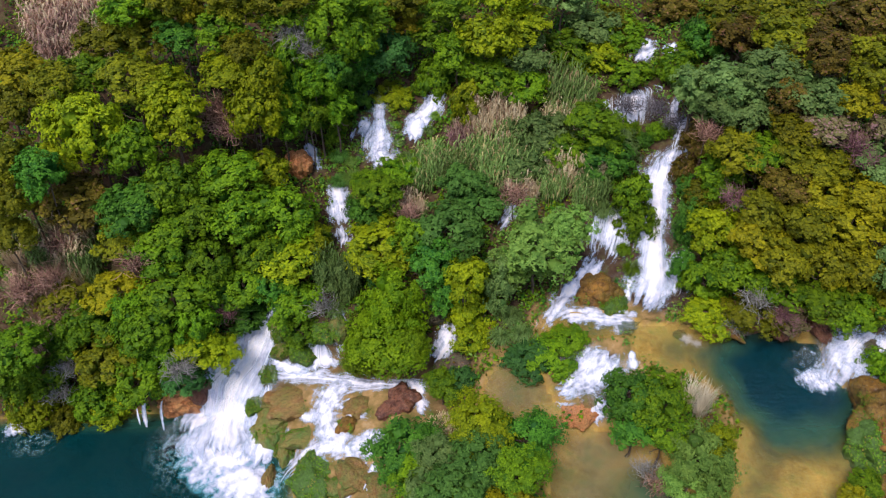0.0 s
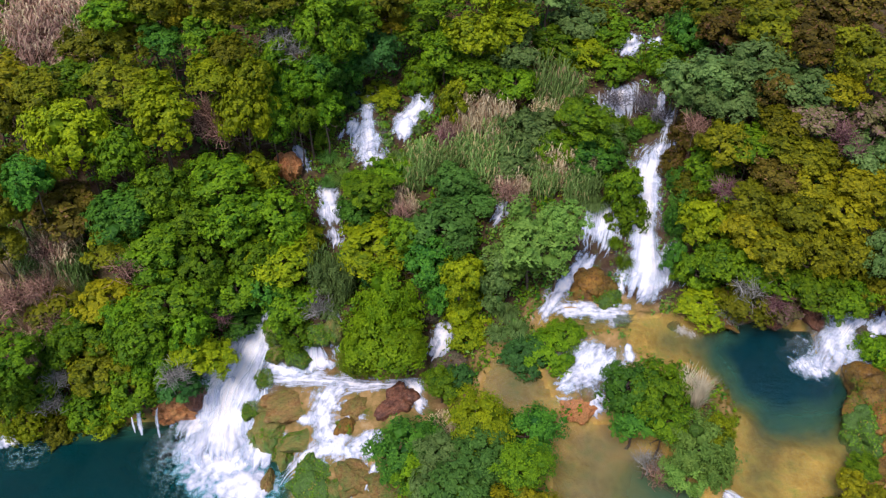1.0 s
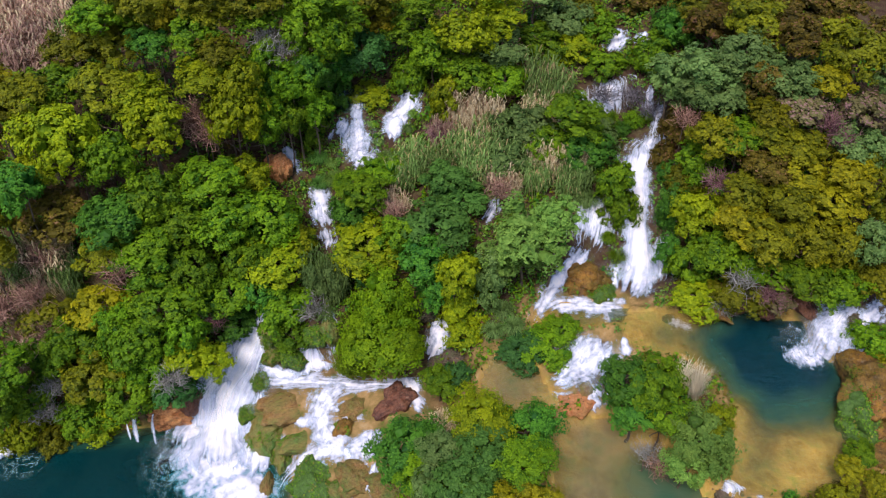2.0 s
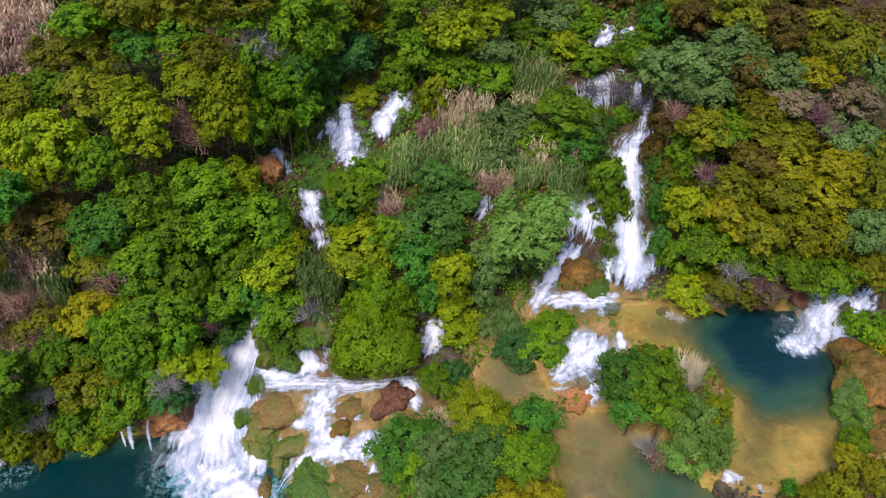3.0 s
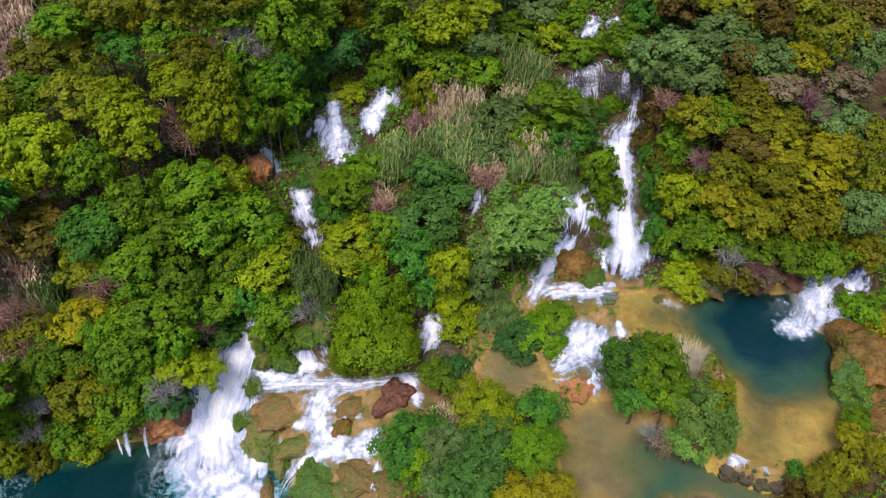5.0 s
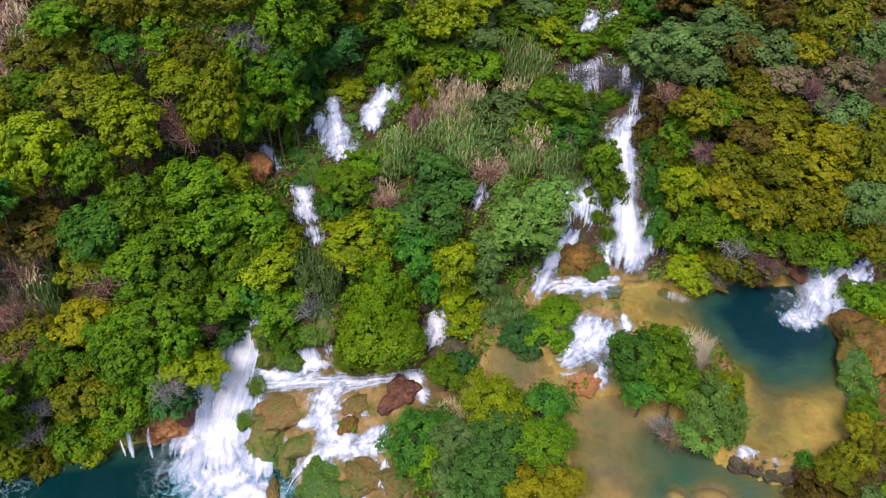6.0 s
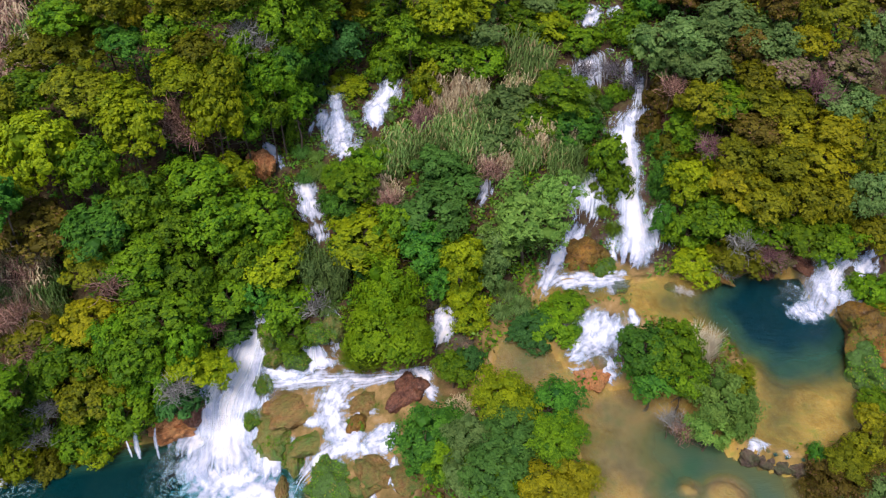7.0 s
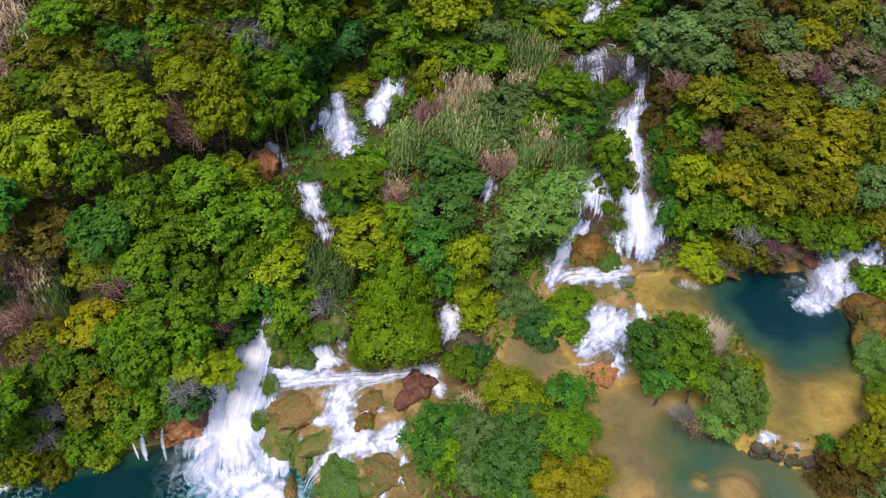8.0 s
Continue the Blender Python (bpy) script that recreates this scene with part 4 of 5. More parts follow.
waterfall([(-30.4, 35.2, 0.42), (-30.1, 34.6, 1.01), (-29.7, 33.9, 1.09), (-29.4, 33.5, 0.76)], "hidden fall breaking white at the lake shore", 0.2, 1, RAPID)
waterfall([(6.4, 48.1, 0.35), (5.9, 47.2, 0.48), (5.1, 46.0, 0.47)], "dim white seep in the undergrowth", 0.12, 1, VEIL)
waterfall([(-10.3, 54.6, 0.23), (-9.7, 53.5, 0.41), (-9.3, 52.0, 0.49)], "dim seep beside the orange rock", 0.12, 1, RAPID)
waterfall([(-12.0, 51.5, 0.36), (-12.0, 50.3, 0.35)], "dim seep among the trees", 0.12, 1, VEIL)
waterfall([(-6.8, 40.2, 0.41), (-6.5, 38.7, 0.49), (-6.1, 38.1, 0.41)], "thin strands down the mossy ledge", 0.12, 1, VEIL)
waterfall([(-9.9, 39.0, 0.12), (-9.8, 38.6, 0.16), (-9.7, 38.1, 0.21)], "thin trickle on the mossy ledge", 0.1, 1, FOAM)
waterfall([(-20.49, 35.45, 0.08), (-20.67, 34.56, 0.20)], "thin white trickle leaping into the lake", 0.05, 1, RAPID, 2.32)
waterfall([(-19.17, 35.22, 0.05), (-19.36, 34.32, 0.12)], "narrow ribbon of water leaping into the lake", 0.05, 1, RAPID, 2.44)
waterfall([(-21.50, 35.66, 0.04), (-21.21, 34.76, 0.07)], "thread of water dripping into the lake", 0.05, 1, RAPID, 0.78)
waterfall([(-4.7, 54.0, 0.58), (-4.0, 52.8, 0.94), (-3.7, 51.9, 0.79)], "tumbling foot of the high white fall", 0.2, 1, RAPID)
waterfall([(1.0, 58.3, 0.52), (0.1, 57.2, 0.59), (-1.1, 56.1, 0.66)], "thin strands at the head of the second arm", 0.15, 1, VEIL)
waterfall([(-1.2, 56.2, 0.52), (-1.6, 55.1, 0.66), (-1.4, 53.8, 0.33)], "bright middle of the second arm", 0.2, 2, FOAM)
waterfall([(-6.7, 51.2, 0.29), (-7.2, 50.2, 0.57), (-7.5, 48.9, 0.63), (-7.2, 47.6, 0.42)], "wide dim cascade under the trees", 0.15, 1, VEIL)
waterfall([(-10.5, 54.5, 0.14), (-10.1, 53.5, 0.32), (-9.4, 52.3, 0.36)], "grey seep over a ledge by the orange rock", 0.1, 1, VEIL)
waterfall([(-9.9, 53.2, 0.14), (-9.2, 52.8, 0.18), (-9.0, 52.0, 0.18)], "short bright spill on the ledge", 0.1, 1, RAPID)
waterfall([(10.8, 36.3, 0.13), (10.3, 35.0, 0.22), (9.7, 33.8, 0.26)], "white finger of water at the head of the rapids", 0.15, 1, RAPID)
waterfall([(11.6, 36.4, 0.15), (11.1, 35.0, 0.25), (10.3, 33.7, 0.30)], "white finger of water at the head of the rapids", 0.15, 1, RAPID)
waterfall([(12.4, 36.2, 0.15), (11.8, 34.9, 0.25), (11.0, 33.9, 0.30)], "white finger of water at the head of the rapids", 0.15, 1, RAPID)
waterfall([(13.0, 35.4, 0.15), (12.3, 34.6, 0.25), (11.4, 34.0, 0.30)], "white finger of water at the head of the rapids", 0.15, 1, RAPID)
waterfall([(9.7, 33.2, 0.49), (8.8, 32.9, 0.43), (8.3, 32.8, 0.24)], "foam tongue of the rapids reaching the shallow pool", 0.12, 1, RAPID)
waterfall([(10.7, 32.3, 0.30), (10.7, 31.6, 0.42), (10.7, 30.9, 0.27)], "bright spill beside the orange lip", 0.15, 2, FOAM)
waterfall([(29.2, 36.3, 0.19), (27.5, 34.9, 0.50), (26.3, 34.0, 0.69)], "outer strands of the side fall", 0.2, 1, VEIL)
waterfall([(32.2, 36.5, 0.26), (30.7, 35.7, 0.32), (29.4, 34.6, 0.38), (27.5, 32.9, 0.43)], "upper strands feeding the side fall", 0.2, 1, RAPID)
waterfall([(12.4, 46.2, 0.14), (12.1, 45.2, 0.17), (12.1, 43.9, 0.20)], "separate strand beside the veil", 0.1, 1, RAPID)
waterfall([(13.4, 46.6, 0.14), (13.1, 45.2, 0.17), (12.7, 43.8, 0.20)], "separate strand within the veil", 0.1, 1, RAPID)
waterfall([(14.3, 45.8, 0.14), (14.0, 44.7, 0.17), (13.4, 43.5, 0.20)], "outer strand of the veil", 0.1, 1, RAPID)
waterfall([(13.6, 55.7, 0.37), (13.8, 54.9, 0.36)], "dim white water behind dark twigs", 0.1, 1, VEIL)
waterfall([(15.3, 55.0, 0.29), (15.4, 53.7, 0.43), (15.5, 53.1, 0.36)], "bright splash below dark twigs", 0.15, 1, RAPID)
waterfall([(19.0, 55.2, 0.29), (18.9, 54.3, 0.36), (18.8, 52.6, 0.29)], "lavender strands behind dark twigs", 0.1, 1, VEIL)
waterfall([(1.0, 40.1, 0.20), (1.3, 38.9, 0.46), (0.9, 37.6, 0.45)], "wide white rapids beside a dark rock", 0.15, 1, VEIL)
waterfall([(-11.3, 41.4, 0.16), (-11.8, 40.8, 0.23), (-12.3, 40.0, 0.39)], "narrow head of the main waterfall", 0.15, 1, VEIL)
waterfall([(-3.0, 32.2, 0.31), (-3.7, 31.7, 0.61), (-4.9, 31.3, 0.49), (-5.9, 31.0, 0.36)], "broad white arm of the cascade beside the bush", 0.15, 1, RAPID)
waterfall([(-3.5, 29.8, 0.18), (-3.8, 28.9, 0.30), (-4.2, 27.9, 0.35)], "pinkish-white trickle beside the bush", 0.1, 1, VEIL)
waterfall([(-13.5, 39.6, 0.39), (-14.8, 38.3, 0.59), (-15.7, 36.5, 0.71), (-16.6, 34.8, 0.97)], "soft side curtain of the main waterfall", 0.3, 2, FOAM)
waterfall([(-8.9, 37.6, 0.33), (-10.5, 38.0, 0.46), (-11.9, 38.5, 0.46)], "thin stream feeding the main waterfall", 0.12, 1, RAPID)
waterfall([(17.22, 24.35, 0.16), (17.52, 24.03, 0.27), (17.81, 23.52, 0.36)], "small trickle over the pool rim", 0.12, 1, VEIL)
waterfall([(17.74, 24.22, 0.13), (17.95, 23.98, 0.21), (18.16, 23.54, 0.28)], "middle trickle over the pool rim", 0.12, 1, VEIL)
waterfall([(18.81, 23.30, 0.13), (19.08, 23.22, 0.21), (19.35, 22.95, 0.28)], "second small trickle over the pool rim", 0.12, 1, VEIL)
waterfall([(-4.9, 55.9, 0.11), (-5.8, 55.4, 0.22), (-6.5, 55.3, 0.22)], "fine strand at the side of the high fall", 0.12, 1, RAPID)
waterfall([(-4.8, 55.8, 0.15), (-5.5, 55.2, 0.26), (-5.5, 54.0, 0.29)], "curved strand at the side of the high fall", 0.12, 1, RAPID)
waterfall([(-6.1, 55.4, 0.11), (-6.8, 55.4, 0.18), (-6.7, 54.8, 0.18)], "outermost strand of the high fall", 0.1, 1, VEIL)
waterfall([(-3.9, 29.1, 0.18), (-3.4, 28.1, 0.41), (-3.8, 27.6, 0.35)], "pinkish-white rapids on the tan shelf", 0.1, 1, RAPID)
waterfall([(-4.8, 28.4, 0.12), (-5.1, 28.0, 0.18), (-5.5, 27.3, 0.18)], "small spill down the tan shelf", 0.1, 1, RAPID)


# ---- foam on still water ----
foam_patch(0.0, -17.2, 32.2, 3.2, 3.4, "thin webs of foam drifting on the lake", 0.02, LACE)
foam_patch(0.0, -11.1, 29.8, 2.7, 2.1, "webs of foam beside the main fall", 0.02, LACE)
foam_patch(0.0, -14.9, 32.2, 4.1, 3.2, "wide churned foam where the main fall meets the lake")
foam_patch(0.0, -13.0, 30.2, 3.7, 2.4, "churned foam spreading over the lake")
foam_patch(0.0, -16.7, 33.2, 1.8, 1.7, "foam beside the main fall")
foam_patch(0.0, -28.5, 33.2, 2.0, 1.3, "webs of foam at the lake shore", 0.02, LACE)
foam_patch(8.2, 25.8, 33.4, 1.5, 1.2, "thin foam where the side fall meets the pool", 0.06, RAPID)


# ---- tufa and rocks ----
rock(10.5, 32.3, 7.0, 0.8, 0.6, 0.5, "tan", 1, "small tan tufa step in the rapids")
rock(28.8, 27.6, 8.3, 1.6, 1.2, 0.9, "orange", 5, "ochre tufa bank at the pool edge")
rock(-2.0, 34.4, 3.8, 1.45, 1.15, 1.4, "red", 7, "dark red-brown rock wet from the stream", 0.4, turn=25)
rock(-7.5, 29.6, 1.6, 1.9, 1.5, 1.2, "green", 12, "bright mossy tufa mound below the cascade")
rock(-4.8, 29.2, 2.7, 1.4, 1.3, 0.8, "tan", 13, "tan tufa shelf below the cascade")
rock(-2.6, 28.1, 3.6, 1.5, 1.2, 0.6, "tan", 14, "low tan tufa shelf with trickles")
rock(-12.8, 36.0, 1.0, 0.8, 0.7, 0.8, "green", 15, "small mossy tufa knob in the main fall")
rock(-12.0, 37.9, 2.4, 1.1, 0.9, 0.7, "green", 16, "mossy tufa hump under thin water")
rock(-11.2, 39.9, 4.6, 1.0, 0.8, 1.6, "mossy", 17, "mossy wet rock face beside the main fall")
rock(12.2, 41.6, 7.8, 1.9, 1.5, 1.4, "orange", 18, "rust-orange tufa dome with moss at its foot")
rock(13.2, 40.2, 7.6, 1.2, 0.9, 0.8, "green", 19, "mossy tufa foot of the dome")
rock(28.7, 29.6, 9.1, 2.5, 2.2, 1.7, "orange", 20, "large rust-orange tufa mound in the pool")
rock(27.0, 28.2, 8.6, 1.5, 1.3, 1.6, "green", 21, "moss-covered tufa hump at the pool edge")
rock(27.4, 25.7, 8.2, 1.3, 0.9, 0.6, "orange", 22, "flat orange tufa slab at the pool rim")
rock(9.8, 31.3, 6.9, 1.1, 0.9, 0.5, "rust", 23, "orange tufa lip of a small drop")
rock(-18.5, 36.1, 1.0, 1.5, 0.8, 1.0, "rust", 24, "bright orange tufa overhang above the lake", 0.32, turn=5)
rock(-16.9, 36.6, 2.0, 1.0, 0.9, 1.6, "red", 25, "dark brown rock beside the main fall")
rock(-10.7, 52.2, 10.6, 1.0, 0.9, 1.5, "rust", 26, "orange tufa face beside a small fall")
rock(2.4, 36.2, 6.0, 1.3, 0.8, 0.6, "brown", 27, "purple-brown boulder in the stream")
rock(1.2, 36.4, 5.3, 0.9, 0.7, 0.5, "brown", 28, "small brown boulder in the stream")
rock(22.6, 38.0, 8.6, 1.5, 0.8, 0.55, "red", 50, "low red-brown bank rock above the pool")
rock(24.4, 37.5, 9.2, 1.7, 0.8, 0.55, "red", 51, "low red-brown bank rock above the pool")
rock(26.3, 37.0, 9.9, 1.6, 0.8, 0.55, "red", 52, "low red-brown bank rock above the pool")
rock(20.7, 37.4, 8.9, 1.4, 0.6, 0.4, "orange", 30, "low orange rock at the pool margin")
rock(17.6, 37.5, 7.8, 0.7, 0.5, 0.3, "tan", 31, "small pale rocks in the shallow pool")
rock(29.4, 35.1, 9.4, 0.8, 0.7, 0.9, "brown", 32, "dark rock parting the side fall")
rock(0.4, 40.6, 6.3, 1.2, 1.0, 1.2, "brown", 33, "dark brown rock under the trees")
rock(-9.9, 40.3, 5.5, 1.3, 0.9, 1.4, "mossy", 34, "mossy rock face behind the falls")
rock(20.2, 49.2, 14.1, 1.4, 1.0, 1.4, "red", 38, "red-brown bank beside the tall fall")
rock(10.4, 36.7, 7.6, 0.8, 0.6, 0.5, "mossy", 39, "mossy stone in the rapids")
rock(-9.7, 36.1, 1.7, 2.9, 1.6, 0.7, "tan", 6, "long tan tufa mound between streams of white water", turn=22)
rock(-11.1, 35.6, 0.7, 1.8, 1.7, 0.8, "mossy", 60, "moss-streaked tufa shoulder beside the main fall", turn=40)
rock(-11.9, 34.4, -0.2, 1.1, 1.7, 1.3, "mossy", 10, "algae-green tufa flank beside the main fall", turn=10)
rock(-8.5, 32.9, 1.4, 1.9, 0.85, 0.7, "mossy", 61, "ridge of mossy tufa above the cascade", turn=14)
rock(-10.2, 32.8, -0.2, 0.9, 1.4, 1.2, "mossy", 11, "mossy tufa spur beside the main fall", turn=0)
rock(-11.1, 30.6, -0.3, 0.5, 1.0, 0.9, "tan", 62, "bare tufa edge at the waterline", turn=0)
rock(-4.8, 34.3, 3.2, 1.3, 0.9, 0.6, "tan", 8, "tan tufa hump beside the dark red rock", turn=20)
rock(-5.7, 32.9, 2.9, 0.95, 0.75, 0.65, "orange", 9, "ochre tufa knob parting the cascade", turn=60)
rock(-4.6, 29.0, 2.8, 1.3, 1.1, 0.5, "tan", 63, "pinkish tan tufa shelf with trickles", turn=30)
rock(-6.4, 28.8, 2.0, 1.2, 1.0, 0.6, "mossy", 64, "mossy tufa shelf below the cascade", turn=-20)
# three dark rocks added below the rim to stand for its undercut shadow
rock(17.6, 24.2, 7.05, 1.0, 0.7, 0.75, "brown", 36, "dark wet tufa rock standing in for shade under the pool rim", turn=-34)
rock(18.8, 23.4, 7.05, 1.0, 0.7, 0.75, "brown", 37, "dark wet tufa rock standing in for shade under the pool rim", turn=-22)
rock(20.1, 22.8, 7.05, 1.0, 0.7, 0.75, "brown", 38, "dark wet tufa rock standing in for shade under the pool rim", turn=-10)
rock(-6.5, 38.8, 6.4, 0.9, 0.7, 1.2, "mossy", 70, "mossy ledge behind thin strands of water")
rock(-9.4, 38.5, 4.0, 1.0, 0.7, 0.9, "green", 71, "wet moss cushion beside the short veil")
rock(-7.6, 38.8, 6.0, 0.9, 0.7, 1.0, "green", 72, "hanging moss under the ledge bushes")
rock(-10.8, 38.8, 3.9, 0.8, 0.6, 0.8, "mossy", 73, "mossy tufa beside the head of the main fall")


# ---- trees and bushes ----
tree(-10.3, 54.7, 16.8, 1.52, 1.70, "deep")
tree(-7.4, 56.6, 17.0, 1.74, 1.38, "deep")
tree(-10.2, 54.6, 14.6, 1.56, 1.74, "green")
tree(-5.8, 57.4, 11.9, 1.18, 1.36, "deep")
tree(12.9, 50.2, 15.3, 1.61, 0.97, "green")
tree(15.1, 53.1, 13.9, 1.43, 0.86, "green")
tree(-2.7, 49.5, 12.3, 1.62, 0.97, "green")
tree(-4.8, 48.8, 12.0, 1.34, 0.80, "green")
tree(18.9, 48.6, 13.7, 1.12, 1.61, "umber")
tree(19.8, 48.8, 16.1, 1.41, 1.74, "umber")
tree(19.6, 45.9, 13.6, 1.41, 1.41, "olive")
tree(17.9, 41.4, 11.0, 0.95, 1.52, "deep")
tree(-25.9, 48.4, 18.3, 1.98, 1.58, "lime")
tree(-23.8, 47.1, 17.9, 2.42, 2.43, "lime")
tree(-26.0, 45.3, 16.3, 1.64, 1.33, "lime")
tree(-21.6, 50.6, 19.8, 2.21, 1.33, "olive")
tree(-19.3, 50.6, 19.2, 1.95, 1.26, "lime")
tree(-18.4, 49.1, 17.8, 2.35, 2.12, "lime")
tree(-25.5, 52.2, 19.1, 2.13, 1.28, "green")
tree(-21.4, 46.8, 16.4, 1.84, 2.14, "green")
tree(-20.8, 43.3, 14.1, 2.43, 1.46, "deep")
tree(-25.5, 44.7, 13.5, 2.39, 1.44, "umber")
tree(-18.2, 44.9, 14.5, 2.01, 1.86, "green")
tree(-14.9, 52.0, 19.7, 2.07, 1.24, "lime")
tree(-12.6, 51.6, 19.3, 1.87, 1.88, "lime")
tree(-13.1, 50.7, 17.1, 2.03, 2.57, "lime")
tree(-11.4, 52.0, 15.9, 1.85, 2.2, "green")
tree(-14.6, 46.9, 14.4, 2.16, 1.29, "green")
tree(-12.5, 49.3, 12.5, 1.84, 1.68, "lime")
tree(-16.9, 44.1, 13.0, 2.11, 1.53, "green")
tree(-14.0, 44.6, 12.3, 2.27, 1.87, "green")
tree(-11.0, 45.6, 11.4, 2.62, 2.03, "green")
tree(-9.2, 44.8, 9.8, 1.94, 1.31, "lime")
tree(-18.5, 42.5, 12.6, 1.92, 1.15, "green")
tree(-17.7, 54.7, 22.8, 1.16, 1.46, "gold")
tree(-21.7, 55.4, 20.6, 2.32, 1.39, "olive")
tree(-18.5, 53.8, 21.4, 1.66, 0.99, "deep")
tree(-15.5, 53.9, 22.0, 1.86, 1.44, "green")
tree(-13.9, 52.6, 21.2, 1.73, 1.12, "olive")
tree(-24.2, 55.1, 20.4, 2.10, 1.26, "olive")
tree(-23.1, 56.5, 21.8, 1.69, 1.01, "olive")
tree(-20.2, 56.4, 22.5, 1.89, 1.13, "green")
tree(-14.3, 55.4, 22.9, 2.08, 1.25, "olive")
tree(-11.3, 56.2, 22.2, 1.92, 1.15, "green")
tree(-10.9, 54.9, 19.1, 1.66, 2.21, "green")
tree(-8.2, 56.4, 20.7, 2.10, 2.27, "green")
tree(-9.3, 56.9, 15.5, 2.09, 2.10, "green")
tree(-7.0, 57.7, 13.9, 2.01, 2.54, "deep")
tree(-8.3, 56.0, 12.4, 1.83, 2.02, "green")
tree(-6.5, 57.0, 19.6, 2.01, 2.02, "green")
tree(-6.1, 58.0, 16.6, 1.87, 1.40, "deep")
tree(-3.8, 59.7, 17.2, 2.27, 1.70, "teal")
tree(-2.3, 61.4, 18.8, 1.72, 1.03, "gold")
tree(-5.3, 59.4, 20.5, 2.27, 1.36, "green")
tree(-0.0, 61.3, 18.2, 2.39, 1.44, "green")
tree(2.0, 58.1, 17.9, 2.24, 1.67, "green")
tree(0.5, 59.0, 14.8, 1.96, 2.15, "green")
tree(-3.0, 58.2, 13.5, 1.68, 1.01, "lime")
tree(4.0, 56.4, 20.2, 2.24, 1.79, "lime")
tree(6.9, 58.7, 20.2, 2.21, 1.33, "lime")
tree(6.8, 57.1, 18.2, 2.22, 1.33, "sage")
tree(4.4, 55.3, 17.5, 1.92, 1.35, "green")
tree(2.8, 54.3, 15.8, 1.56, 2.22, "lime")
tree(7.3, 55.3, 16.8, 1.94, 1.26, "green")
tree(10.9, 59.1, 17.4, 2.09, 1.47, "green")
tree(13.4, 58.7, 17.0, 1.75, 1.36, "lime")
tree(12.9, 61.4, 18.4, 2.34, 1.40, "sage")
tree(15.6, 61.3, 17.8, 1.97, 1.58, "green")
tree(15.7, 57.2, 16.6, 1.95, 1.17, "green")
tree(11.7, 49.7, 17.2, 1.95, 1.17, "green")
tree(8.3, 51.4, 15.1, 2.16, 1.61, "sage")
tree(14.2, 51.3, 13.8, 1.94, 1.37, "sage")
tree(12.6, 49.2, 14.1, 2.01, 1.76, "deep")
tree(10.3, 49.8, 14.6, 1.79, 1.43, "green")
tree(2.3, 48.0, 12.8, 1.98, 1.34, "jade")
tree(3.5, 46.9, 11.5, 1.86, 1.12, "jade")
tree(7.2, 49.2, 13.5, 1.79, 1.43, "sage")
tree(-4.0, 46.9, 12.6, 1.81, 1.09, "green")
tree(-5.0, 47.4, 10.0, 1.57, 1.30, "deep")
tree(-3.6, 43.5, 10.3, 2.54, 1.53, "lime")
tree(-1.4, 43.4, 11.3, 1.77, 1.78, "green")
tree(1.1, 44.1, 11.8, 2.62, 1.73, "jade")
tree(0.2, 41.1, 11.1, 1.98, 1.48, "deep")
tree(7.4, 40.9, 13.5, 2.89, 1.73, "mint", LOOSE)
tree(6.0, 41.0, 11.2, 2.07, 1.38, "mint", LOOSE)
tree(9.3, 40.9, 14.8, 1.44, 1.45, "mint", LOOSE)
tree(14.5, 45.6, 13.9, 1.56, 1.88, "green")
tree(15.0, 45.1, 11.8, 1.34, 1.83, "green")
tree(19.3, 56.4, 17.6, 1.98, 1.99, "green")
tree(19.3, 51.4, 19.1, 2.10, 1.85, "sage")
tree(21.2, 49.4, 20.9, 2.26, 1.47, "sage")
tree(22.7, 48.4, 22.7, 1.95, 1.46, "sage")
tree(20.5, 48.7, 19.5, 1.90, 1.18, "sage")
tree(22.0, 47.5, 20.0, 1.75, 1.33, "sage")
tree(21.5, 57.9, 19.4, 1.70, 1.71, "deep")
tree(23.2, 55.3, 21.2, 2.42, 1.45, "umber")
tree(24.4, 51.2, 23.4, 2.34, 1.40, "olive")
tree(26.2, 48.8, 23.9, 1.95, 1.45, "umber")
tree(29.0, 49.4, 23.4, 2.22, 1.54, "olive")
tree(30.0, 46.4, 23.8, 2.02, 1.79, "olive")
tree(32.1, 47.3, 24.7, 1.83, 1.25, "umber")
tree(31.7, 44.9, 22.7, 1.47, 1.84, "sage")
tree(25.6, 46.6, 21.9, 2.06, 1.28, "sage")
tree(27.9, 45.9, 22.1, 1.57, 1.06, "gold")
tree(23.8, 46.7, 21.6, 1.50, 1.51, "umber")
tree(26.3, 44.7, 20.7, 1.85, 1.11, "mauve")
tree(24.1, 45.0, 20.2, 1.70, 1.02, "amber")
tree(30.1, 43.8, 21.1, 1.90, 1.14, "mauve")
tree(29.6, 42.2, 19.4, 2.02, 1.21, "sage")
tree(20.9, 45.3, 18.2, 2.10, 1.60, "amber")
tree(22.4, 44.7, 18.6, 1.72, 1.11, "green")
tree(24.1, 43.7, 19.2, 1.69, 1.01, "olive")
tree(26.0, 42.7, 18.9, 1.80, 1.08, "amber")
tree(20.5, 46.0, 15.5, 1.81, 1.37, "green")
tree(23.3, 42.1, 17.8, 1.68, 1.09, "umber")
tree(25.7, 41.9, 17.5, 2.17, 1.30, "gold")
tree(28.4, 40.6, 18.4, 1.77, 1.06, "gold")
tree(31.0, 41.0, 18.8, 1.46, 1.62, "olive")
tree(30.7, 38.6, 17.1, 1.53, 1.75, "olive")
tree(27.5, 39.9, 16.6, 2.14, 1.29, "gold")
tree(24.4, 40.2, 16.6, 1.91, 1.14, "olive")
